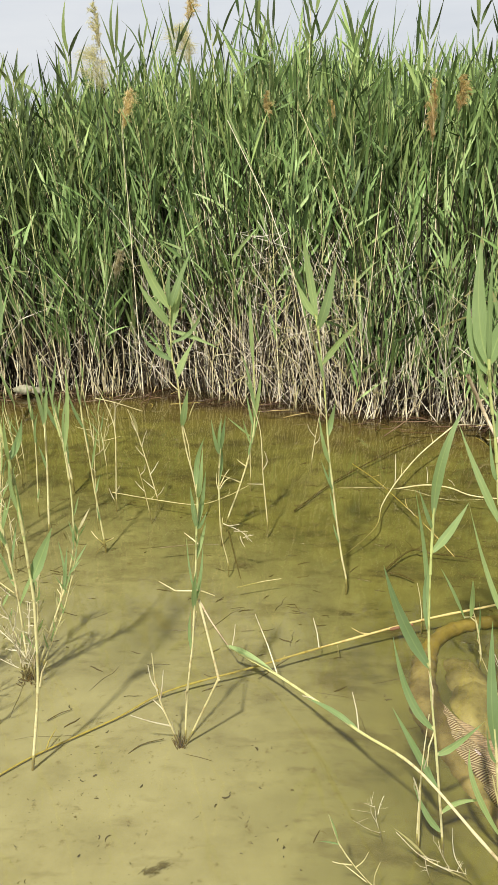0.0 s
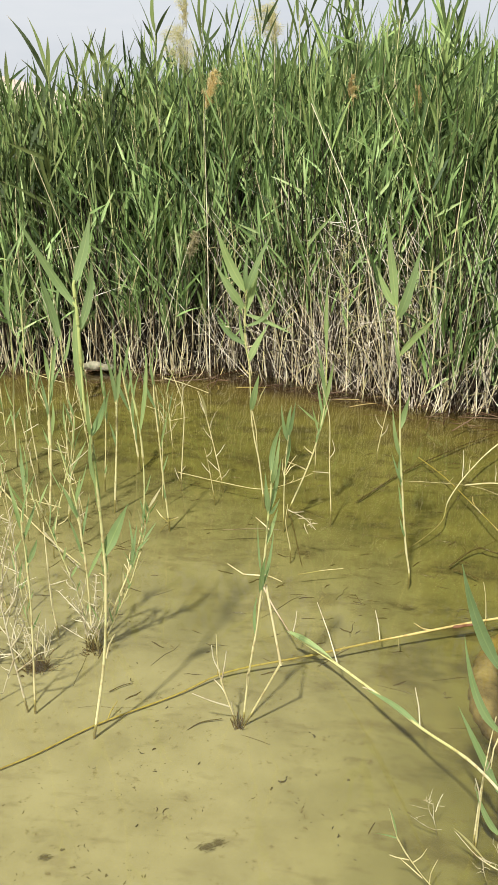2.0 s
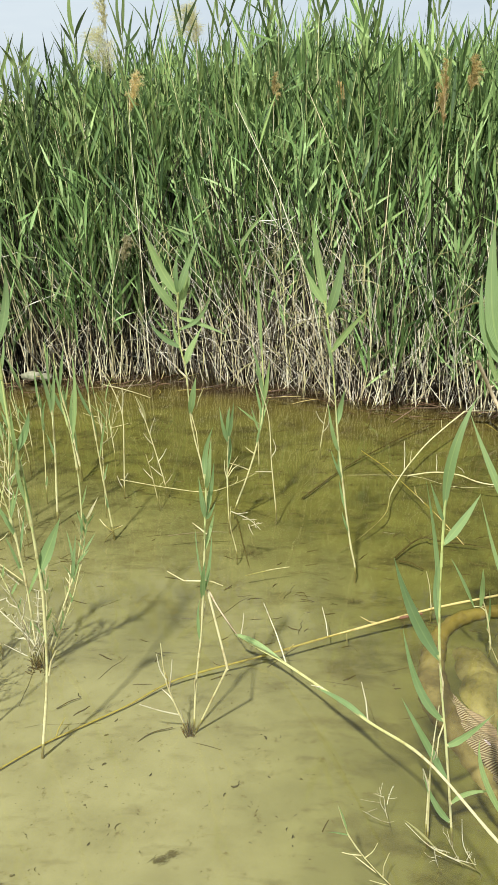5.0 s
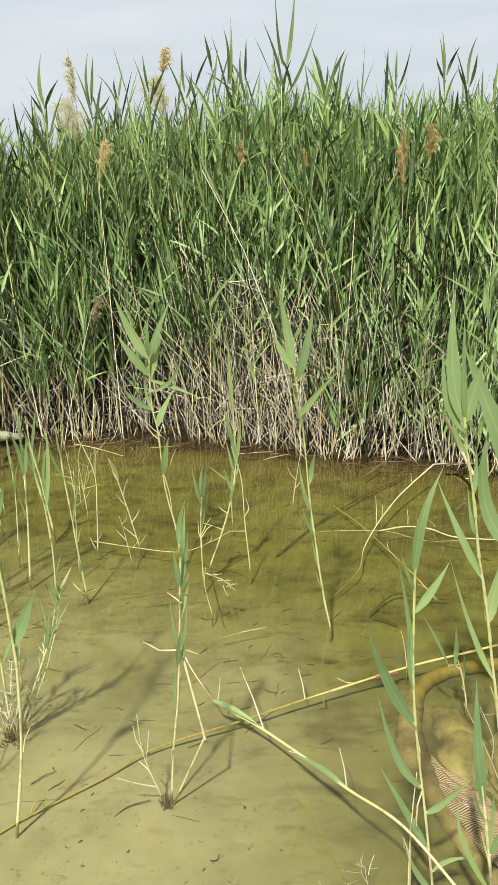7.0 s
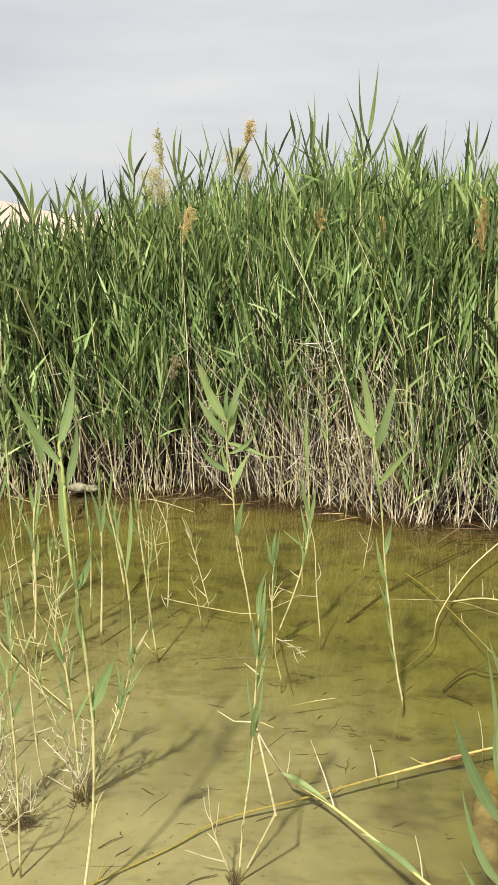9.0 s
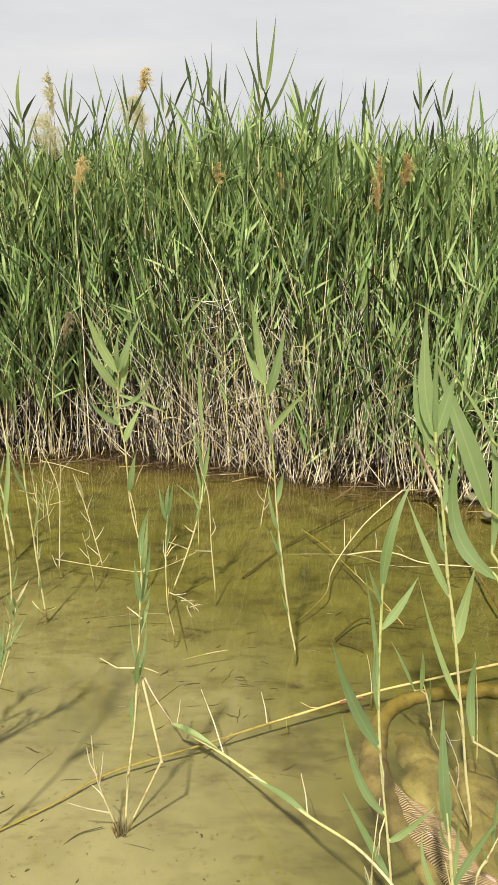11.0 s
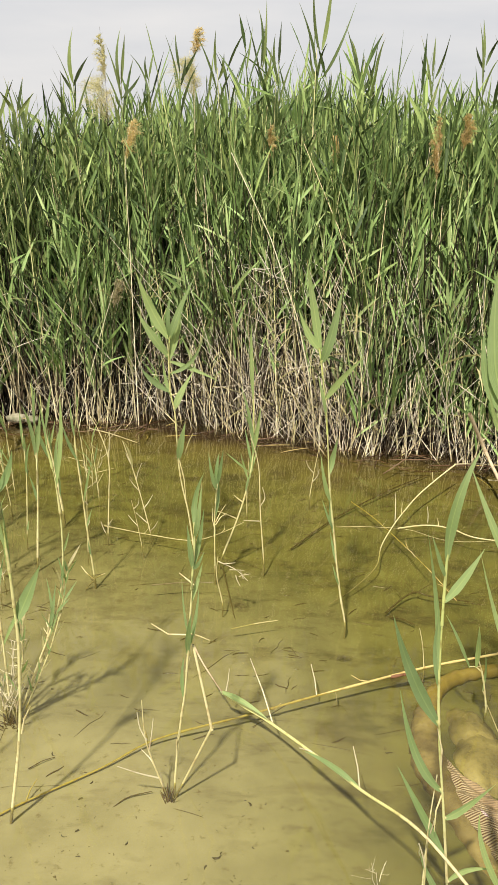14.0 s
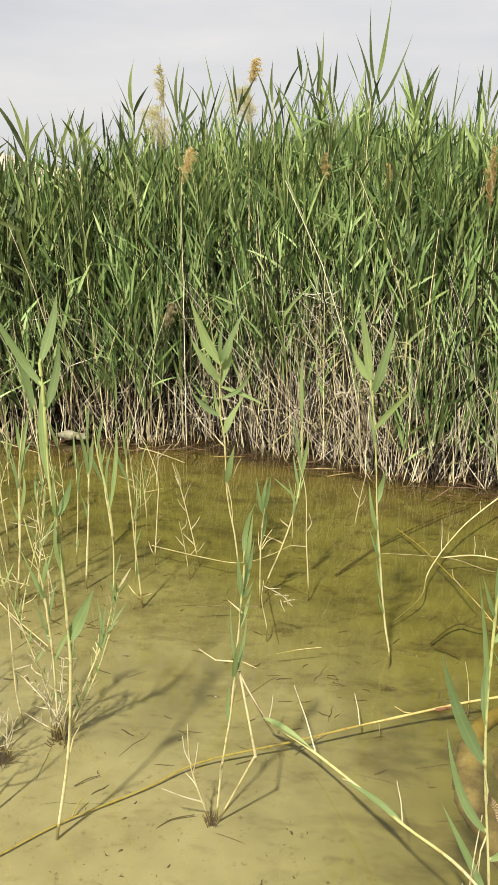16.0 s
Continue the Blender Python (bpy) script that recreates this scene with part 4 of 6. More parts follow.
def plant(kind, label, base, radius, bends, leaves=(), twigs=()):
    """A reed in the water. bends: where the stalk passes, from its foot; leaves: root, reach sideways and up, width; twigs: root and reach."""
    thing = tagged(new(kind), label, {"reed": "reed", "dead_reed": "dead reed", "dry_plant": "dry plant"}[kind], {"reed": "green reeds in the water", "dead_reed": "dead reeds in the water", "dry_plant": "dry stalks in the shallows"}[kind])
    thing.location = base
    stalk = {"reed": SHOOT_STALK, "dead_reed": CANE, "dry_plant": BLEACHED}[kind]
    foot = (-0.3 * bends[0][0] * 0.1, 0, -0.03 - max(0.0, (base[1] - 1.4) * 0.03))
    line = curve_through([foot, (0, 0, 0)] + list(bends), 5)
    part("stalk", tubes(line[None], jointed(line, radius * 0.62, 0.45)[None], 7), stalk, thing)
    for x, y, z, dx, dz, width in leaves:
        size = math.hypot(dx, dz)
        dy = float(prng.uniform(-0.25, 0.1)) * size
        face = unit(np.array([-dz * 0.25 + prng.normal(0, 0.3), -1.0, 0.45]))
        bow = (float(prng.uniform(-0.06, 0.06)) * size, 0, 0.05 * size)
        leaf = part("leaf", blades([(x, y, z)], [(x + dx, y + dy, z + dz)], [width * 0.62], [bow], [face], segs=10, fold=0.35, twist=float(prng.normal(0, 0.45))), SHOOT_LEAF if kind == "reed" else DRY_LEAF, thing)
        root = np.array((x, y, z))
        near = int(np.argmin(np.linalg.norm(line - root - np.array([0, 0, -0.012]), axis=1)))
        clasp = np.concatenate([line[max(0, near - 2):near + 1], [root + np.array([dx, dy, dz]) * 0.03]])
        thick = np.linspace(radius * 0.7, radius * 0.4, len(clasp))
        part("sheath", tubes(clasp[None], thick[None], 6), SHOOT_STALK if kind == "reed" else CANE, leaf)
    for x, y, z, dx, dz in twigs:
        size = math.hypot(dx, dz)
        dy = float(prng.uniform(-0.3, 0.3)) * size
        tw = curve_through([(x, y, z), (x + dx * 0.5 + prng.normal(0, 0.06) * size, y + dy * 0.5, z + dz * 0.45), (x + dx, y + dy, z + dz)], 4)
        geo = [tubes(tw[None], np.linspace(radius * 0.55, radius * 0.28, len(tw))[None], 5)]
        if kind == "dry_plant" or size > 0.12:
            for k in range(4 if kind == "dry_plant" else 3):
                p = tw[int(prng.integers(2, len(tw)))]
                q = p + np.array([prng.normal(0, 0.35), prng.normal(0, 0.3), prng.uniform(0.1, 0.6)]) * min(size, 0.08) * 0.6
                geo.append(tubes(np.array([[p, (p + q) / 2 + prng.normal(0, 0.003, 3), q]]), np.array([[1, 0.8, 0.5]]) * radius * 0.28, 4))
        part("twig", joined(*geo), BLEACHED if kind != "reed" else CANE, thing)
    if kind == "reed" and line[-1][2] > 0.35:
        for k in range(4):
            p = line[int(prng.integers(len(line) // 3, len(line) - 1))]
            size = float(prng.uniform(0.06, 0.15))
            way = np.array([prng.normal(0, 0.28), prng.normal(0, 0.25), 1.0]) * size
            part("leaf", blades([p], [p + way], [float(prng.uniform(0.006, 0.011))], [(0, 0, 0)], [unit(np.array([prng.normal(0, 0.5), -1, 0.4]))], segs=7, fold=0.4), SHOOT_LEAF, thing)
    return thing


srng = np.random.default_rng(93)


def shoot(label, base, radius, bends, leaves, twigs=()):
    """A young reed with broad blades. bends: stalk; leaves: root, middle, tip and width; twigs: root and end; all as x and height over the base."""
    thing = tagged(new("reed"), label, "reed", "green reeds in the water")
    thing.location = base
    sunk = float(ground_height(np.array(base[0]), np.array(base[1]))) - base[2] - 0.02
    line = curve_through([(0, 0, min(sunk, -0.02)), (0, 0, 0)] + [(x, 0, z) for x, z in bends], 5)
    part("stalk", tubes(line[None], jointed(line, radius * 0.6, 0.5)[None], 8), SHOOT_STALK, thing)
    for x, z, mx, mz, tx, tz, width in leaves:
        size = math.hypot(tx - x, tz - z)
        gap = np.linalg.norm(line - [x, 0.0, z], axis=1)
        root, lift = (line[int(np.argmin(gap))] if gap.min() < 0.035 else np.array([x, 0.0, z])), srng.uniform(-0.02, 0.02)
        mid, tip = np.array([mx, lift, mz]), np.array([tx, lift + srng.uniform(-0.12, 0.06) * size, tz])
        face = unit(np.array([srng.normal(0, 0.25), -1.0, 0.4]))
        leaf = part("leaf", blades([root], [tip], [width * 0.82], [mid - (root + tip) / 2], [face], segs=14, fold=0.3, twist=float(srng.normal(0, 0.3))), SHOOT_LEAF, thing)
        near = int(np.argmin(np.linalg.norm(line - root, axis=1)))
        clasp = np.concatenate([line[max(0, near - 3):near], [root, root + (mid - root) * 0.12]])
        part("sheath", tubes(clasp[None], np.linspace(radius * 0.66, radius * 0.45, len(clasp))[None], 7), SHOOT_STALK, leaf)
    for x, z, tx, tz in twigs:
        a, b = np.array([x, 0.0, z]), np.array([tx, srng.uniform(-0.02, 0.02), tz])
        bend = (a + b) / 2 + srng.normal(0, 0.004, 3)
        part("twig", tubes(np.array([[a, bend, b]]), np.array([[0.45, 0.36, 0.18]]) * radius, 5), CANE, thing)
    return thing


def root_clump(label, x, y, spread, n, seed):
    """Short dark stubs and sheaths round the foot of a plant."""
    r = np.random.default_rng(seed)
    root = np.stack([r.normal(0, spread * 0.45, n), r.normal(0, spread * 0.35, n), np.full(n, -0.01)], -1)
    tip = root + np.stack([r.normal(0, spread, n), r.normal(0, spread * 0.7, n), r.uniform(0.015, 0.06, n)], -1)
    geo = tubes(np.stack([root, (root + tip) / 2, tip], 1), r.uniform(0.0009, 0.002, n)[:, None] * np.array([1, 0.8, 0.4]), 4)
    ob = new("root_clump", quad_mesh("root_clump", *geo, SHEATH))
    ob.location = (x, y, float(ground_height(np.array(x), np.array(y))))
    return tagged(ob, label, "roots", "root clumps in the shallows")


def kinked_cane(label, base, legs, radius):
    """A dry cane snapped at a joint: straight legs that meet at a sharp knee."""
    thing = tagged(new("dead_reed"), label, "dead reed", "dead reeds in the water")
    thing.location = base
    for a, b in zip(legs[:-1], legs[1:]):
        line = np.array(a) + (np.array(b) - np.array(a)) * np.linspace(-0.02, 1.02, 7)[:, None]
        part("stalk", tubes(line[None], radius * np.array([[1.1, 0.85, 0.8, 0.8, 0.8, 0.85, 1.05]]), 7), CANE, thing)
    return thing


def feathery_reed(label, base, bends, count, seed):
    """A slim curved reed with many short narrow leaves along it."""
    r = np.random.default_rng(seed)
    thing = tagged(new("reed"), label, "reed", "green reeds in the water")
    thing.location = base
    line = curve_through([(0, 0, -0.03)] + list(bends), 6)
    part("stalk", tubes(line[None], jointed(line, 0.0026, 0.45)[None], 6), SHOOT_STALK, thing)
    for i in range(count):
        at = int(np.clip((0.25 + 0.75 * (i + r.uniform(0, 1)) / count) * (len(line) - 1), 0, len(line) - 1))
        root, size = line[at], r.uniform(0.03, 0.085)
        way = np.array([(1 if i % 2 else -1) * r.uniform(0.1, 0.5) + 0.15, r.normal(0, 0.25), 1.0]) * size
        mat = SHOOT_LEAF if r.uniform() < 0.6 else DRY_LEAF
        part("leaf", blades([root], [root + way], [r.uniform(0.004, 0.0085)], [(0, 0, 0)], [unit(np.array([r.normal(0, 0.4), -1, 0.4]))], segs=6, fold=0.4), mat, thing)
    return thing


def cane(kind, label, points, radius, mat, leaves=(), twigs=(), sheaths=()):
    """A cane that lies in or on the water."""
    base = np.array(points[len(points) // 2])
    thing = new(kind)
    thing.location = base
    tagged(thing, label, "cane" if kind != "sunken_stick" else "stick", "canes lying in the water" if kind != "sunken_stick" else "sticks on the pond bed")
    line = curve_through([np.array(p) - base for p in points], 6)
    part("stalk", tubes(line[None], jointed(line, radius * 0.68, 0.52 if kind == "floating_cane" else 0.7, 0.16)[None], 7), mat, thing)
    run = np.concatenate([[0], np.cumsum(np.linalg.norm(np.diff(line, axis=0), axis=1))])
    if kind == "floating_cane" and run[-1] > 0.5:
        for at in np.arange(0.16, run[-1], 0.32):
            i = int(np.searchsorted(run, at))
            p = line[min(i, len(line) - 1)]
            q = p + np.array([prng.normal(0, 0.02), prng.normal(0, 0.02), prng.uniform(0.01, 0.05)])
            part("twig", tubes(np.array([[p, (p + q) / 2 + prng.normal(0, 0.003, 3), q]]), np.array([[radius * 0.4, radius * 0.3, radius * 0.15]]), 5), mat, thing)
    for start, end in sheaths:
        start, end = np.array(start) - base, np.array(end) - base
        wrap = start + (end - start) * np.linspace(0, 1, 6)[:, None]
        part("sheath", tubes(wrap[None], radius * np.array([[0.74, 0.98, 0.74, 0.72, 0.7, 0.69]]), 7), SHEATH, thing, "red-brown sheath at a joint")
    for start, end in twigs:
        start, end = np.array(start) - base, np.array(end) - base
        tw = np.array([start, start * 0.55 + end * 0.45 + [0.002, 0, 0.004], end])
        part("twig", tubes(tw[None], np.array([[radius * 0.36, radius * 0.3, radius * 0.18]]), 5), BLEACHED if kind != "sunken_stick" else WET_STICK, thing, "bare pale twig" if kind != "sunken_stick" else "dark side twig")
    for start, end, width in leaves:
        start, end = np.array(start) - base, np.array(end) - base
        part("leaf", blades([start], [end], [width], [(0, 0, 0.01)], [(-0.2, -0.5, 0.8)], segs=10, fold=0.3), SHOOT_LEAF, thing)
    return thing


shoot("tall young reed with broad pale green blades", (-0.538, 1.368, -0.038), 0.0061,
      [(0.041, 0.234), (0.061, 0.451), (0.062, 0.540), (0.061, 0.638), (0.058, 0.719), (0.054, 0.809), (0.047, 0.883), (0.048, 1.012), (0.048, 1.079), (0.046, 1.122)],
      [(0.046, 1.122, 0.066, 1.185, 0.083, 1.253, 0.0240), (0.040, 1.078, -0.003, 1.152, -0.057, 1.273, 0.0230), (0.051, 1.023, 0.072, 1.101, 0.087, 1.180, 0.0200), (0.046, 0.883, 0.036, 0.989, 0.041, 1.095, 0.0200), (0.053, 0.809, 0.072, 0.845, 0.089, 0.897, 0.0200), (0.055, 0.807, 0.055, 0.853, 0.057, 0.914, 0.0100), (0.052, 0.692, 0.052, 0.758, 0.063, 0.829, 0.0110), (0.056, 0.624, 0.056, 0.706, 0.056, 0.790, 0.0130), (0.063, 0.530, 0.089, 0.582, 0.122, 0.655, 0.0330), (0.060, 0.466, 0.061, 0.525, 0.054, 0.603, 0.0100)],
      [(0.047, 0.243, 0.078, 0.328)])
shoot("green reed with paired broad blades", (-0.208, 2.626, -0.062), 0.0055,
      [(-0.022, 0.195), (-0.043, 0.305), (-0.055, 0.410), (-0.062, 0.582), (-0.076, 0.666), (-0.079, 0.778), (-0.074, 0.857)],
      [(-0.074, 0.867, -0.133, 0.954, -0.184, 1.089, 0.0440), (-0.078, 0.857, -0.039, 0.951, 0.018, 1.072, 0.0290), (-0.071, 0.778, -0.051, 0.877, -0.033, 0.964, 0.0330), (-0.094, 0.794, -0.132, 0.873, -0.179, 0.958, 0.0370), (-0.066, 0.597, -0.032, 0.672, 0.013, 0.758, 0.0400), (-0.078, 0.737, -0.002, 0.778, 0.046, 0.878, 0.0190), (-0.096, 0.672, -0.138, 0.713, -0.177, 0.767, 0.0260), (-0.049, 0.410, -0.041, 0.486, -0.023, 0.568, 0.0310), (-0.075, 0.768, 0.005, 0.748, 0.099, 0.706, 0.0200), (-0.072, 0.655, -0.094, 0.717, -0.100, 0.798, 0.0180), (-0.071, 0.857, -0.076, 0.935, -0.064, 1.012, 0.0200)],
      [(-0.051, 0.410, -0.029, 0.264), (-0.032, 0.432, 0.001, 0.519), (-0.059, 0.550, -0.102, 0.614), (-0.074, 0.655, -0.020, 0.668)])
shoot("slender reed bending at its foot, paired blades", (0.303, 2.120, -0.007), 0.0052,
      [(-0.018, 0.093), (-0.036, 0.212), (-0.048, 0.309), (-0.063, 0.422), (-0.072, 0.513), (-0.079, 0.602), (-0.087, 0.688), (-0.097, 0.772), (-0.106, 0.838), (-0.114, 0.886)],
      [(-0.112, 0.873, -0.132, 0.996, -0.158, 1.134, 0.0290), (-0.108, 0.846, -0.083, 0.934, -0.059, 1.068, 0.0340), (-0.115, 0.899, -0.147, 0.930, -0.175, 0.999, 0.0260), (-0.084, 0.735, -0.051, 0.802, 0.015, 0.881, 0.0240), (-0.072, 0.509, -0.062, 0.558, -0.049, 0.630, 0.0240), (-0.063, 0.422, -0.086, 0.495, -0.101, 0.588, 0.0160), (-0.052, 0.325, -0.071, 0.381, -0.092, 0.440, 0.0100), (-0.036, 0.209, -0.049, 0.267, -0.060, 0.324, 0.0100), (-0.026, 0.141, -0.040, 0.183, -0.051, 0.224, 0.0090), (-0.051, 0.309, -0.059, 0.366, -0.065, 0.431, 0.0150), (-0.087, 0.688, -0.101, 0.755, -0.118, 0.821, 0.0130)],
      [])
shoot("slender green reed, broken at a node", (-0.176, 1.445, -0.050), 0.0045,
      [(0.010, 0.126), (0.021, 0.222), (0.032, 0.300), (0.039, 0.375), (0.045, 0.448), (0.050, 0.519), (0.055, 0.602), (0.061, 0.682), (0.061, 0.720)],
      [(0.048, 0.727, 0.064, 0.777, 0.083, 0.838, 0.0150), (0.062, 0.688, 0.071, 0.746, 0.079, 0.823, 0.0140), (0.055, 0.622, 0.070, 0.682, 0.081, 0.755, 0.0140), (0.060, 0.613, 0.069, 0.640, 0.082, 0.671, 0.0100), (0.050, 0.531, 0.066, 0.586, 0.077, 0.632, 0.0110), (0.050, 0.626, 0.052, 0.668, 0.048, 0.727, 0.0140), (0.039, 0.446, 0.036, 0.519, 0.033, 0.604, 0.0070), (0.040, 0.417, 0.059, 0.491, 0.069, 0.580, 0.0110), (0.045, 0.398, 0.044, 0.463, 0.054, 0.531, 0.0160), (0.031, 0.292, 0.027, 0.345, 0.034, 0.405, 0.0100), (0.058, 0.682, 0.063, 0.727, 0.061, 0.784, 0.0090)],
      [(0.057, 0.580, 0.028, 0.610), (0.045, 0.456, -0.037, 0.479), (0.045, 0.460, 0.090, 0.447), (0.029, 0.269, 0.045, 0.390), (0.010, 0.126, 0.020, 0.214)])
shoot("leafy green reed shoot beside a sunken sack", (0.396, 1.129, -0.027), 0.0043,
      [(-0.032, 0.252), (-0.051, 0.388), (-0.066, 0.516), (-0.073, 0.636), (-0.076, 0.715), (-0.078, 0.793)],
      [(-0.078, 0.794, -0.073, 0.899, -0.040, 0.990, 0.0230), (-0.050, 0.557, -0.082, 0.693, -0.118, 0.854, 0.0120), (-0.079, 0.764, -0.093, 0.802, -0.109, 0.846, 0.0090), (-0.075, 0.713, -0.043, 0.752, -0.014, 0.807, 0.0190), (-0.065, 0.476, -0.118, 0.578, -0.168, 0.723, 0.0280), (-0.044, 0.313, -0.092, 0.390, -0.131, 0.528, 0.0210), (-0.027, 0.177, -0.071, 0.251, -0.121, 0.351, 0.0190), (-0.005, 0.035, -0.040, 0.089, -0.073, 0.178, 0.0160), (-0.031, 0.246, 0.006, 0.270, 0.060, 0.325, 0.0200), (-0.014, 0.100, 0.026, 0.119, 0.078, 0.130, 0.0160), (-0.067, 0.541, -0.080, 0.612, -0.081, 0.681, 0.0090)],
      [(-0.049, 0.375, -0.065, 0.466), (-0.041, 0.308, -0.053, 0.239)])
shoot("tall young reed with long broad green blades", (0.632, 1.383, 0.008), 0.0061,
      [(-0.025, 0.136), (-0.047, 0.278), (-0.068, 0.397), (-0.082, 0.482), (-0.103, 0.591), (-0.117, 0.657), (-0.132, 0.757), (-0.146, 0.830), (-0.158, 0.889), (-0.166, 0.946)],
      [(-0.164, 0.946, -0.191, 1.044, -0.199, 1.201, 0.0390), (-0.162, 0.946, -0.178, 1.044, -0.190, 1.171, 0.0140), (-0.163, 0.923, -0.199, 0.990, -0.209, 1.092, 0.0200), (-0.156, 0.882, -0.180, 0.916, -0.201, 0.977, 0.0130), (-0.163, 0.943, -0.152, 1.001, -0.139, 1.074, 0.0360), (-0.104, 0.583, -0.154, 0.689, -0.208, 0.816, 0.0210), (-0.084, 0.474, -0.072, 0.544, -0.059, 0.684, 0.0320), (-0.059, 0.326, -0.111, 0.448, -0.172, 0.638, 0.0190), (-0.121, 0.689, -0.138, 0.733, -0.149, 0.806, 0.0110), (-0.138, 0.782, -0.132, 0.830, -0.135, 0.889, 0.0140)],
      [(-0.038, 0.216, -0.061, 0.308)])
shoot("reed with wide arching blades", (0.772, 1.503, -0.030), 0.0064,
      [(-0.048, 0.306), (-0.060, 0.593), (-0.020, 0.900)],
      [(-0.139, 0.779, -0.204, 0.933, -0.287, 1.114, 0.0600), (-0.099, 0.611, -0.206, 0.740, -0.209, 0.950, 0.0450), (-0.146, 0.935, -0.191, 1.008, -0.260, 1.101, 0.0140), (-0.107, 0.167, -0.124, 0.302, -0.126, 0.424, 0.0260), (-0.118, 0.674, -0.121, 0.834, -0.156, 1.008, 0.0270)],
      [])
shoot("thick upright green reed shoot", (0.505, 1.092, 0.013), 0.0060,
      [(-0.019, 0.131), (-0.036, 0.244), (-0.047, 0.312)],
      [(-0.038, 0.265, -0.060, 0.390, -0.069, 0.543, 0.0290), (-0.018, 0.143, 0.006, 0.218, 0.047, 0.337, 0.0180), (-0.009, 0.035, -0.069, 0.160, -0.083, 0.253, 0.0150), (-0.032, 0.217, -0.059, 0.279, -0.073, 0.352, 0.0100), (-0.020, 0.131, -0.016, 0.216, -0.026, 0.311, 0.0110), (-0.002, 0.012, 0.018, 0.071, 0.014, 0.173, 0.0110)],
      [(-0.014, 0.102, -0.037, 0.189)])
shoot("thin young reed standing at the edge of the bed", (-1.308, 3.600, 0.027), 0.0050,
      [(-0.003, 0.159), (-0.004, 0.307)],
      [(-0.004, 0.278, -0.047, 0.464, -0.082, 0.621, 0.0520), (-0.003, 0.159, 0.032, 0.250, 0.048, 0.367, 0.0240)],
      [])
shoot("thin young reed standing at the edge of the bed", (-1.112, 2.750, 0.023), 0.0060,
      [(0.011, 0.154), (0.026, 0.277), (0.039, 0.385)],
      [(0.038, 0.373, 0.027, 0.443, 0.022, 0.511, 0.0190), (0.039, 0.385, 0.061, 0.467, 0.084, 0.558, 0.0200), (0.023, 0.253, 0.042, 0.350, 0.050, 0.444, 0.0190), (0.005, 0.103, 0.035, 0.204, 0.037, 0.278, 0.0190)],
      [])
shoot("slim sage-green reed in the water", (-0.124, 2.450, -0.024), 0.0045,
      [(-0.001, 0.154), (0.002, 0.263), (0.010, 0.348)],
      [(0.010, 0.344, 0.020, 0.411, 0.032, 0.483, 0.0190), (0.006, 0.327, -0.007, 0.390, -0.019, 0.473, 0.0170), (0.010, 0.344, 0.009, 0.411, 0.019, 0.473, 0.0180), (0.002, 0.231, 0.012, 0.306, 0.009, 0.369, 0.0160)],
      [(0.003, 0.209, 0.039, 0.274), (0.003, 0.198, 0.043, 0.242), (0.001, 0.176, -0.008, 0.263)])
plant("reed", "green reed shoot rising from shallow water", (-0.713, 1.437, -0.03), 0.0048,
      [(0.023, -0.0, 0.296), (0.028, 0.0, 0.458), (0.029, 0.0, 0.557), (0.055, 0.0, 0.641)],
      leaves=[(0.032, 0.0, 0.44, 0.033, 0.075, 0.0191), (0.028, 0.0, 0.552, -0.023, 0.119, 0.012), (0.031, 0.0, 0.55, 0.029, 0.089, 0.0093)])
plant("reed", "green reed shoot rising from shallow water", (-0.638, 1.708, -0.03), 0.0051,
      [(0.002, 0.0, 0.219), (-0.003, -0.0, 0.346), (-0.011, 0.0, 0.459), (-0.043, 0.0, 0.638)],
      leaves=[(-0.009, 0.0, 0.407, -0.041, 0.116, 0.02), (-0.009, 0.0, 0.301, -0.022, 0.114, 0.0126), (0.002, 0.0, 0.219, 0.069, 0.141, 0.0158), (-0.011, 0.0, 0.454, 0.046, 0.132, 0.0121)])
plant("reed", "green reed shoot rising from shallow water", (-0.615, 1.721, -0.03), 0.0051,
      [(0.054, 0.0, 0.14), (0.111, 0.0, 0.285), (0.142, -0.0, 0.402), (0.152, 0.0, 0.538), (0.148, 0.0, 0.666), (0.133, 0.0, 0.771)],
      leaves=[(0.134, 0.0, 0.757, -0.021, 0.158, 0.0154), (0.147, 0.0, 0.658, 0.021, 0.231, 0.0184), (0.111, 0.0, 0.285, -0.008, 0.133, 0.0109), (0.083, 0.0, 0.209, 0.055, 0.141, 0.0095)],
      twigs=[(0.067, 0.0, 0.16, 0.029, 0.133), (0.045, 0.0, 0.12, -0.007, 0.132)])
plant("reed", "green reed shoot rising from shallow water", (-0.546, 2.404, -0.03), 0.0053,
      [(-0.013, -0.0, 0.175), (-0.025, 0.0, 0.374), (-0.034, 0.0, 0.542), (-0.013, 0.0, 0.662)],
      leaves=[(-0.03, 0.0, 0.459, -0.033, 0.142, 0.0176), (-0.034, 0.0, 0.542, 0.002, 0.14, 0.0155), (-0.02, 0.0, 0.309, 0.036, 0.152, 0.0139)],
      twigs=[(-0.004, 0.0, 0.012, -0.043, 0.045), (-0.004, 0.0, 0.012, 0.041, 0.026), (-0.004, 0.0, 0.005, -0.029, -0.031)])
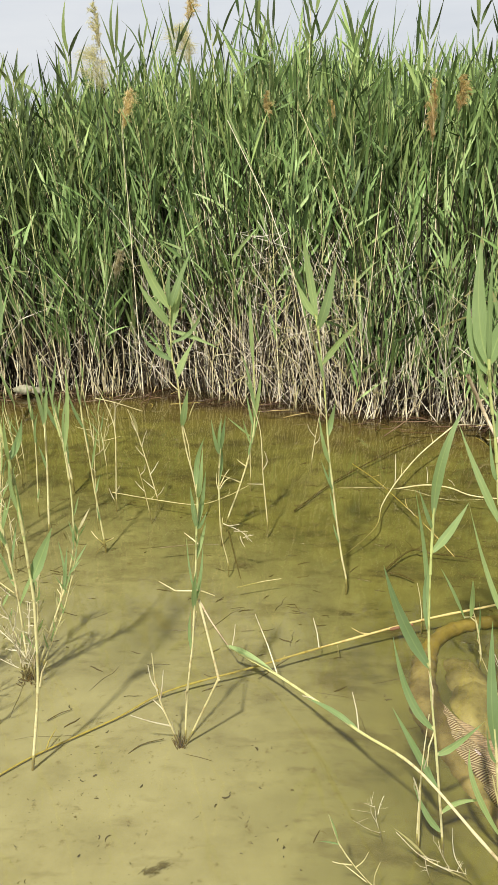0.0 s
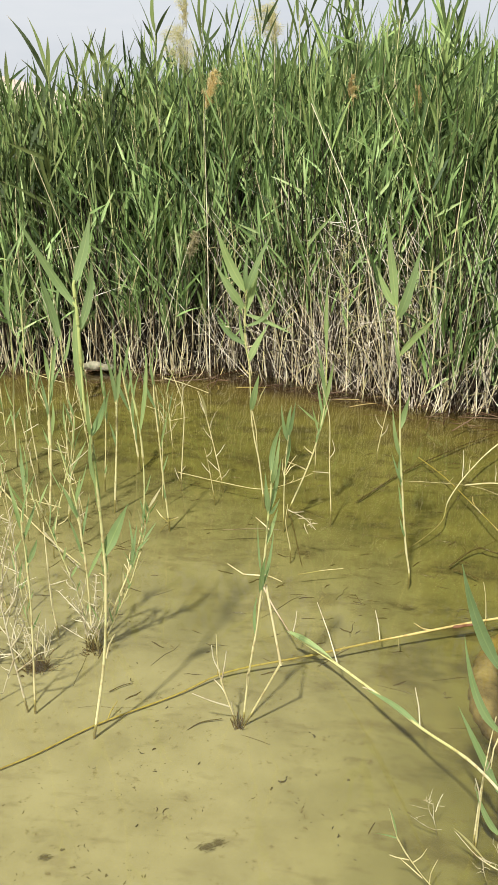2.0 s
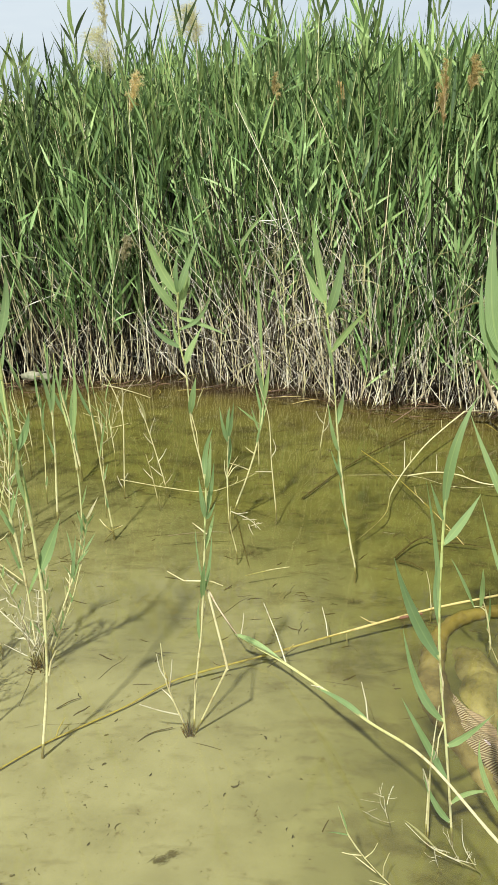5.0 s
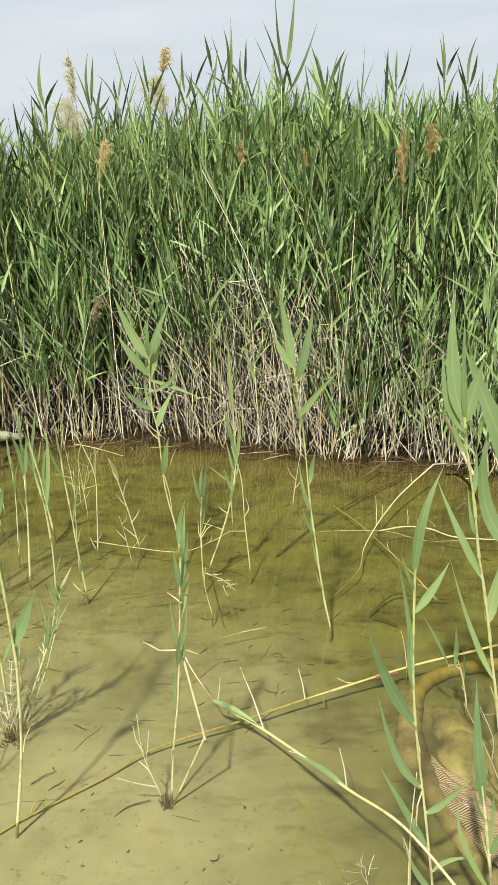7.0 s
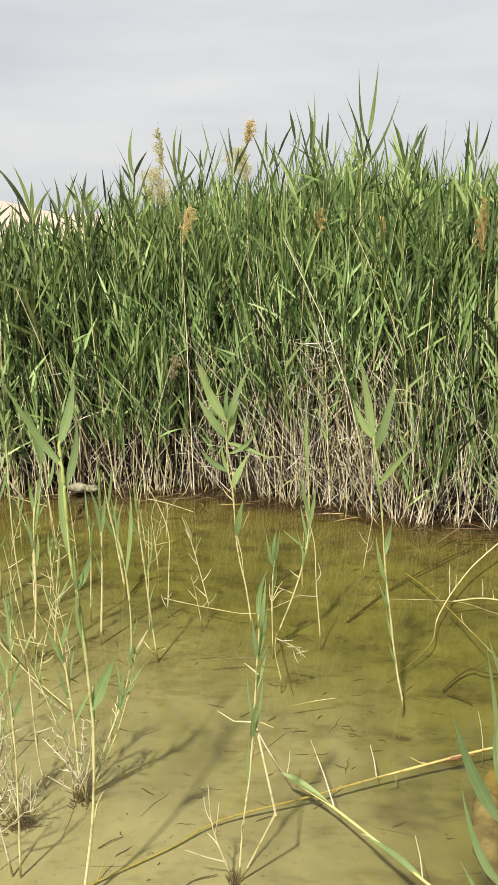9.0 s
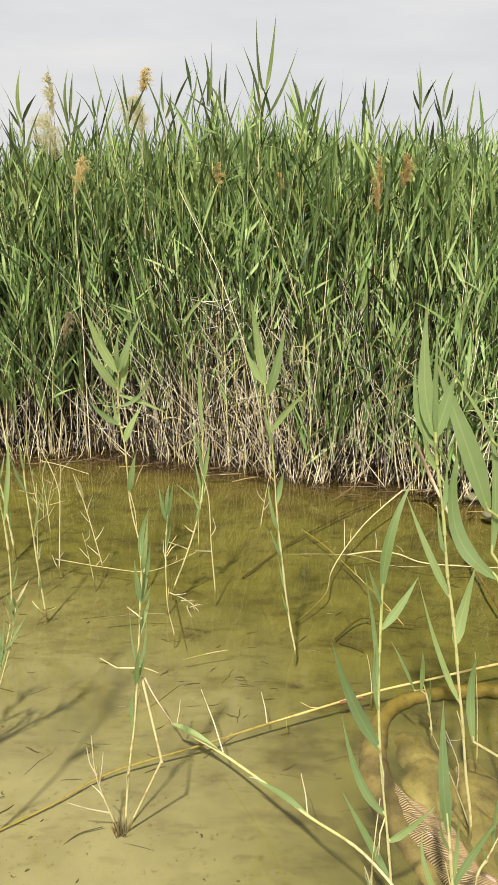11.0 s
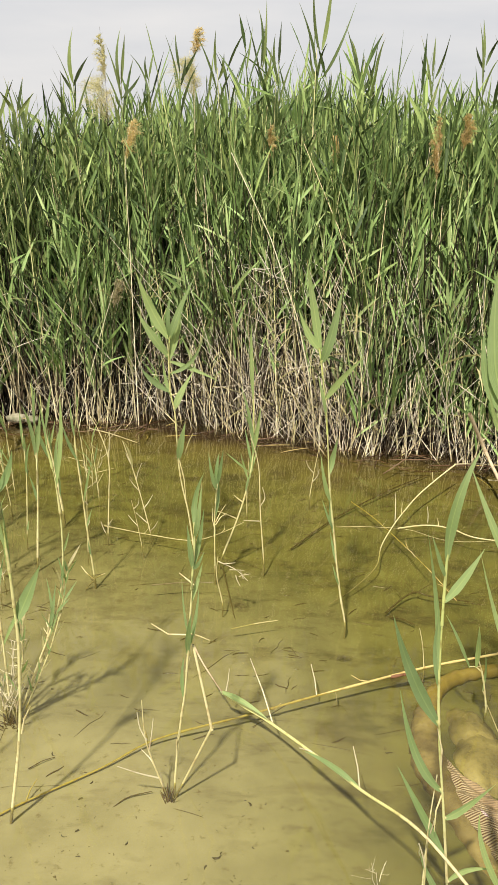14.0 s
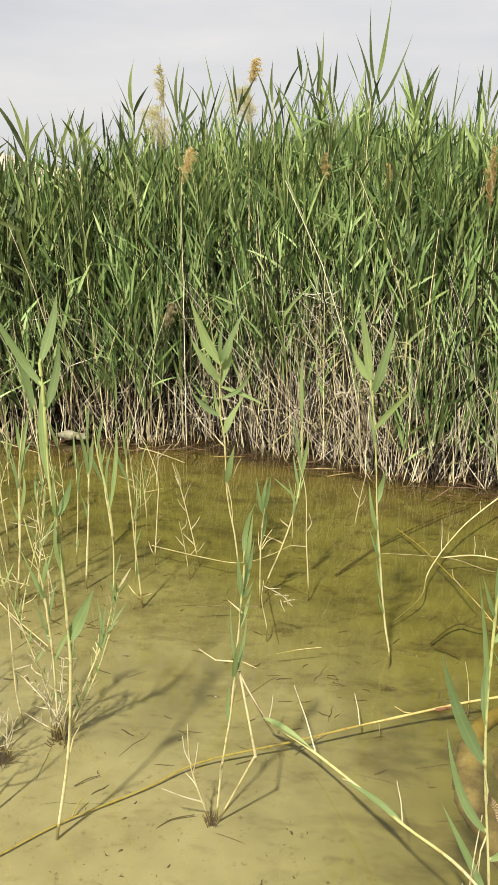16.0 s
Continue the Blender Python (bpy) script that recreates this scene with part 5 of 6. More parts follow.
plant("reed", "green reed shoot rising from shallow water", (-1.001, 2.409, -0.03), 0.0077,
      [(0.029, 0.0, 0.242), (0.044, 0.0, 0.473), (0.076, 0.0, 0.669)],
      leaves=[(0.041, 0.0, 0.462, 0.049, 0.207, 0.0222), (0.036, 0.0, 0.376, -0.011, 0.19, 0.0164)],
      twigs=[(0.003, 0.0, 0.029, -0.01, 0.071), (0.002, 0.0, 0.017, 0.037, 0.062), (0.001, 0.0, 0.005, -0.041, 0.046)])
plant("reed", "green reed shoot rising from shallow water", (-1.2, 2.848, -0.03), 0.005,
      [(-0.012, 0.0, 0.21), (-0.008, 0.0, 0.41), (0.003, 0.0, 0.646), (0.008, 0.0, 0.846)],
      leaves=[(-0.011, 0.0, 0.41, -0.01, 0.119, 0.0192), (-0.003, 0.0, 0.6, 0.051, 0.203, 0.0187), (0.004, 0.0, 0.692, -0.011, 0.176, 0.0187)])
plant("reed", "green reed shoot rising from shallow water", (-1.365, 2.795, -0.03), 0.0076,
      [(0.032, 0.0, 0.276), (0.045, 0.0, 0.519), (0.05, 0.0, 0.79)],
      leaves=[(0.035, 0.0, 0.375, -0.064, 0.153, 0.0217), (0.041, 0.0, 0.4, 0.009, 0.223, 0.0309), (0.033, 0.0, 0.289, 0.06, 0.312, 0.0215), (0.048, 0.0, 0.657, -0.002, 0.197, 0.0234)])
plant("reed", "green reed shoot rising from shallow water", (-1.344, 2.566, -0.03), 0.0071,
      [(0.051, 0.0, 0.261), (0.049, 0.0, 0.469), (0.045, 0.0, 0.675)],
      leaves=[(0.051, 0.0, 0.261, 0.058, 0.221, 0.018), (0.051, -0.0, 0.39, -0.048, 0.199, 0.0202)])
plant("reed", "green reed shoot rising from shallow water", (-1.311, 2.894, -0.03), 0.0057,
      [(0.014, 0.0, 0.24), (0.037, 0.0, 0.466), (0.041, 0.0, 0.724), (0.054, 0.0, 0.88)],
      leaves=[(0.028, 0.0, 0.392, 0.088, 0.231, 0.0194), (0.04, 0.0, 0.586, 0.018, 0.273, 0.0263), (0.014, 0.0, 0.24, -0.031, 0.151, 0.0174)])
plant("reed", "green reed shoot rising from shallow water", (-0.781, 2.524, -0.03), 0.0067,
      [(0.024, 0.0, 0.27), (0.038, 0.0, 0.515), (0.037, 0.0, 0.692)],
      leaves=[(0.031, 0.0, 0.417, 0.036, 0.184, 0.0248), (0.03, 0.0, 0.428, -0.021, 0.212, 0.0227), (0.035, 0.0, 0.536, 0.017, 0.197, 0.0204), (0.023, 0.0, 0.247, -0.02, 0.113, 0.0149)])
plant("reed", "green reed shoot rising from shallow water", (-0.87, 2.71, -0.03), 0.0047,
      [(0.021, 0.0, 0.257), (0.023, 0.0, 0.447)],
      leaves=[(0.022, 0.0, 0.377, -0.006, 0.161, 0.0178), (0.022, 0.0, 0.282, 0.037, 0.143, 0.0157)])
plant("reed", "green reed shoot rising from shallow water", (-0.776, 2.924, -0.03), 0.0074,
      [(-0.024, 0.0, 0.236), (-0.049, 0.0, 0.399), (-0.055, 0.0, 0.531)],
      leaves=[(-0.027, 0.0, 0.236, -0.049, 0.222, 0.0239), (-0.012, 0.0, 0.146, 0.054, 0.292, 0.0263), (-0.045, 0.0, 0.386, 0.041, 0.182, 0.0212)])
plant("reed", "green reed shoot rising from shallow water", (-1.066, 2.863, -0.03), 0.0045,
      [(-0.003, 0.0, 0.159), (0.014, 0.0, 0.262)],
      leaves=[(0.001, 0.0, 0.146, -0.004, 0.141, 0.0146)])
plant("dead_reed", "thin bowed straw-coloured reed cane", (-0.558, 2.729, -0.03), 0.0046,
      [(0.014, 0.0, 0.19), (0.021, 0.0, 0.335), (-0.009, 0.0, 0.45), (-0.05, 0.0, 0.535)],
      twigs=[(0.001, 0.0, 0.052, 0.022, 0.039), (0.0, 0.0, 0.013, -0.024, 0.063)])
plant("dead_reed", "straw-coloured reed with bare side twigs", (-0.386, 2.733, -0.03), 0.0041,
      [(-0.033, 0.0, 0.17), (-0.063, 0.0, 0.302), (-0.095, 0.0, 0.411)],
      leaves=[(-0.063, 0.0, 0.302, -0.027, 0.116, 0.0176)],
      twigs=[(-0.007, 0.0, 0.033, 0.035, 0.053), (-0.016, 0.0, 0.071, -0.041, 0.048), (-0.027, -0.0, 0.133, 0.039, 0.064), (-0.04, -0.0, 0.206, -0.038, 0.047), (-0.05, 0.0, 0.254, 0.025, 0.073), (-0.063, 0.0, 0.309, -0.024, 0.051)])
plant("dead_reed", "straw-coloured reed with bare side twigs", (-0.406, 2.622, -0.03), 0.0034,
      [(-0.021, 0.0, 0.147), (-0.035, 0.0, 0.218)],
      twigs=[(-0.014, 0.0, 0.111, -0.035, 0.047), (-0.027, 0.0, 0.183, 0.022, 0.049)])
plant("dead_reed", "bleached bare cane standing in the shallows", (-0.75, 1.74, -0.03), 0.0049,
      [(-0.009, 0.0, 0.1), (-0.009, 0.0, 0.236), (-0.007, 0.0, 0.374)],
      twigs=[(-0.007, 0.0, 0.169, 0.047, 0.023), (-0.006, 0.0, 0.341, 0.092, -0.099)])
plant("dry_plant", "bleached dry twiggy plant in the shallows", (-0.819, 1.58, -0.03), 0.0042,
      [(-0.012, 0.0, 0.162), (-0.016, 0.0, 0.289), (-0.043, 0.0, 0.373), (-0.073, 0.0, 0.43)],
      twigs=[(-0.008, 0.0, 0.144, 0.019, 0.317), (-0.009, 0.0, 0.162, -0.033, 0.107), (-0.005, 0.0, 0.068, 0.05, 0.154), (-0.006, 0.0, 0.106, -0.032, 0.072), (-0.013, 0.0, 0.253, 0.052, 0.109), (-0.016, 0.0, 0.289, 0.05, 0.19), (-0.02, 0.0, 0.315, -0.053, -0.066), (-0.001, 0.0, 0.029, 0.06, 0.101), (-0.007, -0.0, 0.048, -0.067, -0.016), (-0.01, 0.0, 0.217, 0.051, 0.245), (-0.007, 0.0, 0.181, 0.053, 0.112)])
plant("dry_plant", "bleached dry twiggy plant in the shallows", (-0.737, 1.44, -0.03), 0.0045,
      [(-0.018, 0.0, 0.168), (-0.025, 0.0, 0.271), (-0.03, 0.0, 0.321)],
      twigs=[(-0.012, 0.0, 0.114, 0.067, 0.069), (-0.015, 0.0, 0.15, -0.034, -0.095), (-0.019, 0.0, 0.185, 0.046, 0.082)])
plant("dry_plant", "feathery bleached dry stalks in the shallows", (-0.644, 1.692, -0.03), 0.0034,
      [(-0.012, 0.0, 0.133), (-0.025, -0.0, 0.208), (-0.056, 0.0, 0.265)],
      twigs=[(-0.009, 0.0, 0.114, -0.033, 0.055), (-0.014, 0.0, 0.152, 0.023, 0.077), (-0.021, 0.0, 0.19, -0.028, 0.026), (-0.028, 0.0, 0.212, 0.001, 0.052), (-0.006, 0.0, 0.085, -0.026, 0.008), (-0.001, 0.0, 0.046, 0.038, 0.129), (-0.0, -0.0, 0.036, 0.028, 0.195), (0.004, 0.0, 0.006, 0.053, 0.113), (0.001, 0.0, 0.016, -0.071, 0.064)])
plant("dry_plant", "feathery bleached dry stalks in the shallows", (-0.741, 1.601, -0.03), 0.003,
      [(0.005, 0.0, 0.079), (0.016, 0.0, 0.156)],
      twigs=[(0.003, 0.0, 0.059, -0.032, 0.045), (0.002, 0.0, 0.049, 0.045, 0.099), (0.0, -0.0, 0.02, 0.058, -0.004), (0.0, 0.0, 0.016, -0.047, -0.001), (0.009, 0.0, 0.098, -0.013, 0.046), (0.003, 0.0, 0.03, 0.023, 0.07)])
plant("dry_plant", "feathery bleached dry stalks in the shallows", (-0.844, 1.443, -0.03), 0.0032,
      [(0.035, 0.0, 0.143), (0.064, 0.0, 0.285)],
      twigs=[(0.029, 0.0, 0.124, -0.042, 0.032), (0.035, 0.0, 0.143, 0.051, 0.023), (0.05, 0.0, 0.215, -0.016, 0.067)])
root_clump("dark matted roots at the foot of a reed", -0.185, 1.435, 0.011, 30, 5)
kinked_cane("dry cane snapped to a knee beside the green reed", (-0.176, 1.445, -0.055), [(0, 0, 0), (0.092, -0.012, 0.222), (0.053, 0.01, 0.425)], 0.0032)
feathery_reed("slim curved reed with short feathery leaves", (-0.612, 1.721, -0.05), [(0.012, 0, 0.03), (0.06, 0, 0.143), (0.097, 0, 0.234), (0.129, 0, 0.339), (0.149, 0, 0.424), (0.158, 0, 0.473)], 20, 1)
feathery_reed("slim curved reed with short feathery leaves", (-0.63, 1.70, -0.05), [(0.008, 0, 0.05), (0.035, 0, 0.16), (0.05, 0, 0.27), (0.058, 0, 0.37)], 14, 2)
feathery_reed("slim leaning reed with short feathery leaves", (-0.645, 1.73, -0.05), [(-0.01, 0, 0.08), (-0.04, 0, 0.2), (-0.085, 0, 0.36), (-0.12, 0, 0.47)], 14, 3)
feathery_reed("slim upright reed with short feathery leaves", (-0.80, 1.66, -0.05), [(0.0, 0, 0.1), (-0.012, 0, 0.25), (-0.03, 0, 0.42)], 12, 4)
plant("dead_reed", "short bleached stalk with bare twigs", (-0.19, 1.432, -0.03), 0.0039,
      [(-0.028, 0.0, 0.094), (-0.045, 0.0, 0.172), (-0.049, 0.0, 0.273)],
      twigs=[(-0.016, -0.0, 0.054, -0.091, 0.059), (-0.037, 0.0, 0.138, 0.011, 0.079), (-0.042, 0.0, 0.163, -0.019, 0.075), (-0.028, 0.0, 0.094, -0.029, 0.033), (-0.006, -0.0, 0.024, -0.006, 0.054)])
plant("reed", "slim green reed with blades pressed upright", (-0.108, 2.563, -0.03), 0.0054,
      [(0.052, 0.0, 0.148), (0.091, -0.0, 0.277), (0.116, 0.0, 0.422), (0.116, 0.0, 0.653)],
      leaves=[(0.117, 0.0, 0.411, -0.049, 0.28, 0.0202), (0.116, 0.0, 0.422, 0.026, 0.191, 0.0243), (0.115, 0.0, 0.632, -0.008, 0.263, 0.0237), (0.101, 0.0, 0.323, -0.03, 0.12, 0.0144), (0.105, 0.0, 0.356, -0.085, 0.084, 0.0123), (0.091, -0.0, 0.277, 0.028, 0.102, 0.0124)],
      twigs=[(0.062, 0.0, 0.172, -0.075, 0.043), (0.08, 0.0, 0.242, -0.032, 0.033)])
plant("dead_reed", "thin pale cane standing in water", (0.05, 2.517, 0.0), 0.0043,
      [(-0.014, 0.0, 0.191), (-0.022, 0.0, 0.368), (-0.054, 0.0, 0.494)],
      twigs=[(-0.016, 0.0, 0.214, 0.008, 0.068), (-0.012, 0.0, 0.157, -0.062, 0.004)])
plant("dead_reed", "thin pale cane standing in water", (-0.014, 2.916, 0.0), 0.0043,
      [(-0.0, 0.0, 0.104), (0.007, -0.0, 0.243)])
plant("dead_reed", "thin pale cane standing in water", (0.259, 3.092, 0.0), 0.004,
      [(0.018, 0.0, 0.135), (0.037, 0.0, 0.252)],
      twigs=[(0.013, 0.0, 0.108, -0.036, 0.064), (0.009, 0.0, 0.068, 0.026, 0.067)])
plant("dead_reed", "curled dry twig at the water surface", (-0.09, 2.228, 0.0), 0.0035,
      [(-0.018, 0.0, 0.099), (-0.013, 0.0, 0.175)],
      twigs=[(-0.012, 0.0, 0.153, 0.095, -0.076), (0.024, 0.0, 0.123, 0.047, -0.004), (0.054, 0.0, 0.097, 0.037, 0.009), (0.044, 0.0, 0.103, 0.015, -0.036), (0.069, 0.0, 0.089, -0.005, 0.026), (0.005, 0.0, 0.144, 0.037, 0.009)])
plant("dead_reed", "pale dry cane beside the green shoot", (0.343, 1.138, -0.03), 0.0034,
      [(-0.003, 0.0, 0.138), (-0.002, 0.0, 0.253), (0.002, 0.0, 0.349)],
      twigs=[(-0.003, 0.0, 0.138, -0.013, 0.045), (-0.002, 0.0, 0.196, 0.007, 0.057)])
plant("reed", "green reed shoot rising from shallow water", (0.563, 1.103, -0.03), 0.0041,
      [(-0.028, 0.0, 0.167), (-0.01, 0.0, 0.238), (0.012, 0.0, 0.306)],
      leaves=[(-0.01, 0.0, 0.224, -0.029, 0.057, 0.0099), (-0.003, 0.0, 0.252, 0.006, 0.161, 0.0168)])
plant("reed", "green reed shoot rising from shallow water", (0.627, 1.698, 0.02), 0.0041,
      [(-0.018, 0.0, 0.092), (-0.044, 0.0, 0.173)],
      leaves=[(-0.039, 0.0, 0.12, -0.011, 0.137, 0.022), (-0.055, 0.0, 0.12, -0.08, 0.167, 0.014), (-0.014, 0.0, 0.047, -0.006, 0.126, 0.0145)])
plant("dead_reed", "dry cane with red-brown foot in shallow water", (0.64, 1.397, -0.03), 0.0031,
      [(-0.045, 0.0, 0.12), (-0.088, 0.0, 0.218), (-0.124, 0.0, 0.297)],
      twigs=[(-0.045, 0.0, 0.12, -0.053, 0.192)])
plant("dead_reed", "bare pale twig stub", (0.503, 1.882, 0.0), 0.0028,
      [(-0.01, 0.0, 0.079), (-0.023, 0.0, 0.136)])
plant("dead_reed", "bare pale twig stub", (0.723, 1.605, 0.0), 0.0026,
      [(-0.015, -0.0, 0.152), (-0.038, 0.0, 0.32)])
plant("reed", "small pale green seedling in the shallows", (0.269, 0.993, -0.03), 0.0022,
      [(-0.067, 0.0, 0.096), (-0.109, 0.0, 0.172), (-0.131, 0.0, 0.248)],
      leaves=[(-0.112, 0.0, 0.175, -0.02, 0.077, 0.007), (-0.109, 0.0, 0.172, -0.046, 0.018, 0.0059)],
      twigs=[(-0.084, 0.0, 0.119, -0.038, 0.015), (-0.078, 0.0, 0.111, 0.023, 0.046), (-0.055, 0.0, 0.072, -0.044, 0.031), (-0.04, 0.0, 0.057, 0.01, 0.062), (-0.026, 0.0, 0.033, -0.039, 0.013)])
plant("dry_plant", "small bleached stalk with twigs", (0.271, 1.152, -0.03), 0.0016,
      [(-0.012, 0.0, 0.044), (-0.019, 0.0, 0.093)],
      twigs=[(-0.003, 0.0, 0.01, -0.063, 0.067), (-0.012, 0.0, 0.044, -0.013, 0.058), (-0.011, 0.0, 0.069, 0.012, 0.041), (-0.019, 0.0, 0.09, -0.019, 0.011)])
plant("dry_plant", "bleached twiggy stalk lying in the shallows", (0.434, 1.047, -0.03), 0.002,
      [(-0.06, 0.0, 0.041), (-0.108, 0.0, 0.077), (-0.158, 0.0, 0.14)],
      leaves=[(-0.096, 0.0, 0.073, -0.064, 0.069, 0.0076)],
      twigs=[(-0.096, 0.0, 0.065, 0.016, -0.057), (-0.06, 0.0, 0.041, 0.048, -0.008), (-0.108, 0.0, 0.077, 0.039, -0.007), (-0.035, 0.0, 0.017, -0.041, 0.088), (-0.006, 0.0, 0.008, -0.032, 0.104)])
plant("dead_reed", "short pale stake with dark wet foot", (0.343, 1.119, -0.03), 0.0041,
      [(-0.005, 0.0, 0.115), (-0.009, 0.0, 0.238)],
      twigs=[(-0.007, 0.0, 0.146, -0.015, 0.054)])
cane("fallen_reed", "fallen yellow-green reed stem leaning over the water", [(-0.07, 1.71, 0.045), (-0.006, 1.664, 0.035), (0.054, 1.61, 0.035), (0.152, 1.451, 0.08), (0.235, 1.283, 0.14), (0.315, 1.104, 0.22), (0.366, 0.852, 0.32), (0.385, 0.694, 0.4)], 0.0052, STRAW_GREEN,
     leaves=[((-0.077, 1.711, 0.05), (0.054, 1.603, 0.045), 0.0146), ((0.234, 1.293, 0.135), (0.127, 1.486, 0.06), 0.013)],
     twigs=[((0.06, 1.605, 0.04), (0.003, 1.786, 0.1)), ((0.233, 1.289, 0.14), (0.225, 1.354, 0.19)), ((-0.061, 1.712, 0.05), (-0.054, 1.78, 0.07)), ((0.159, 1.447, 0.08), (0.12, 1.482, 0.07))])
cane("floating_cane", "thin red-brown broken reed top hanging at a node", [(-0.151, 1.8, 0.13), (-0.122, 1.758, 0.1), (-0.07, 1.704, 0.05)], 0.0036, RED_CANE)
cane("floating_cane", "long ochre reed cane floating on the surface", [(1.137, 2.031, 0.025), (0.905, 1.989, 0.015), (0.694, 1.932, 0.01), (0.548, 1.897, 0.004), (0.412, 1.845, 0.006), (0.169, 1.758, -0.004), (-0.005, 1.696, -0.014), (-0.234, 1.62, -0.028), (-0.365, 1.527, -0.038), (-0.548, 1.404, -0.041), (-0.666, 1.296, -0.04), (-0.785, 1.205, -0.038), (-0.92, 1.115, -0.034)], 0.0058, OCHRE_CANE,
     twigs=[((0.238, 1.788, -0.005), (0.239, 1.752, -0.02)), ((0.185, 1.762, 0.0), (0.173, 1.834, 0.05))],
     sheaths=[((0.4, 1.838, 0.004), (0.471, 1.857, 0.006))])
cane("floating_cane", "pale thin reed stalk floating flat", [(-0.577, 2.767, 0.01), (-0.382, 2.7, 0.005), (-0.219, 2.658, 0.005), (-0.111, 2.715, 0.01), (-0.023, 2.792, 0.02)], 0.003, CANE)
cane("floating_cane", "pale bare reed stalk floating flat", [(0.587, 2.766, 0.01), (0.703, 2.794, 0.01), (0.788, 2.745, 0.02), (0.887, 2.681, 0.01), (1.142, 2.635, 0.01), (1.308, 2.611, 0.01)], 0.0046, CANE,
     twigs=[((0.712, 2.81, 0.01), (0.728, 2.904, 0.04)), ((0.818, 2.782, 0.01), (0.788, 2.782, 0.04))])
cane("floating_cane", "bent pale cane half out of the water", [(0.925, 3.253, 0.09), (0.818, 3.148, 0.06), (0.722, 3.047, 0.03), (0.644, 2.928, 0.015), (0.573, 2.795, 0.01), (0.5, 2.637, 0.0), (0.457, 2.491, -0.01), (0.357, 2.373, -0.035), (0.271, 2.301, -0.05)], 0.0046, CANE,
     twigs=[((0.583, 2.825, 0.01), (0.611, 2.999, 0.06))])
cane("floating_cane", "thin brown cane sunk across the others", [(0.442, 3.102, -0.03), (0.518, 2.909, -0.02), (0.59, 2.66, -0.01), (0.648, 2.428, 0.0), (0.689, 2.249, 0.0)], 0.0041, OCHRE_CANE,
     twigs=[((0.611, 2.548, 0.0), (0.583, 2.603, 0.012))])
cane("floating_cane", "thread-thin pale stalk on the surface", [(0.344, 2.795, 0.002), (0.499, 2.791, 0.002), (0.633, 2.767, 0.002), (0.77, 2.675, 0.002), (1.022, 2.685, 0.002)], 0.0012, CANE)
cane("floating_cane", "short pale stick at the reed edge", [(0.948, 3.355, 0.05), (1.056, 3.363, 0.05), (1.16, 3.367, 0.04)], 0.0045, BLEACHED)
cane("floating_cane", "short pale stick at the reed edge", [(1.077, 3.24, 0.02), (1.146, 3.234, 0.02)], 0.0038, BLEACHED)
cane("floating_cane", "thick red-brown cane lying in the water", [(0.944, 3.189, 0.35), (1.072, 3.265, 0.12), (1.093, 2.921, 0.02), (1.08, 2.691, -0.01), (1.077, 2.393, -0.03)], 0.0135, RED_CANE)
cane("sunken_stick", "dark waterlogged stick on the pond bed", [(0.161, 2.709, -0.055), (0.361, 2.979, -0.05), (0.631, 3.231, -0.03), (0.835, 3.393, -0.02)], 0.005, WET_STICK)
cane("sunken_stick", "thin dark twig lying on the pond bed", [(-0.327, 1.403, -0.05), (-0.285, 1.437, -0.04), (-0.229, 1.452, -0.035)], 0.0024, WET_STICK)
cane("sunken_stick", "dark forked branch sunk in the silt", [(0.457, 2.252, -0.05), (0.526, 2.33, -0.042), (0.577, 2.36, -0.035), (0.627, 2.346, -0.042), (0.759, 2.326, -0.05)], 0.0052, WET_STICK,
     twigs=[((0.573, 2.36, -0.04), (0.559, 2.443, -0.045)), ((0.577, 2.36, -0.04), (0.651, 2.429, -0.04)), ((0.526, 2.33, -0.045), (0.516, 2.404, -0.05)), ((0.49, 2.29, -0.05), (0.53, 2.27, -0.05))])
cane("sunken_stick", "dark waterlogged stick on the pond bed", [(0.468, 2.238, -0.055), (0.505, 2.216, -0.05), (0.543, 2.186, -0.055)], 0.0048, WET_STICK)
cane("sunken_stick", "thin dark twig lying on the pond bed", [(-0.544, 1.53, -0.044), (-0.515, 1.552, -0.04), (-0.488, 1.568, -0.042)], 0.0022, WET_STICK)
cane("sunken_stick", "thread-thin brown root on the sand", [(-0.18, 1.412, -0.045), (-0.133, 1.395, -0.042), (-0.086, 1.377, -0.044)], 0.0014, WET_STICK)
cane("sunken_stick", "thin dark twig lying on the pond bed", [(0.12, 1.139, -0.04), (0.131, 1.16, -0.035), (0.143, 1.184, -0.04)], 0.0022, WET_STICK)
cane("sunken_stick", "thin dark twig lying on the pond bed", [(-0.102, 2.555, -0.05), (-0.045, 2.202, -0.06)], 0.0039, WET_STICK)
cane("floating_cane", "thin pale stalk at the water surface", [(-0.337, 2.334, 0.0), (-0.217, 2.356, 0.0), (-0.126, 2.354, 0.0)], 0.0031, WET_STICK)
cane("floating_cane", "thin pale stalk at the water surface", [(-0.057, 2.09, -0.01), (0.025, 2.108, 0.0), (0.089, 2.125, 0.0)], 0.0028, CANE)
cane("floating_cane", "pale stalk leaning out of the reed edge", [(-0.81, 3.678, 0.1), (-0.713, 3.714, 0.06), (-0.585, 3.747, 0.0)], 0.0038, CANE)
cane("floating_cane", "pale stalk leaning out of the reed edge", [(-1.636, 3.851, 0.06), (-1.481, 3.811, 0.03), (-1.364, 3.788, 0.01)], 0.0039, CANE)
cane("floating_cane", "thin pale cane across the shallows", [(-1.407, 2.753, 0.03), (-1.168, 2.431, 0.05), (-0.942, 2.162, 0.06), (-0.761, 2.015, 0.03)], 0.0045, CANE)

# ---- the sunken sack, its striped cloth, stones and litter ----


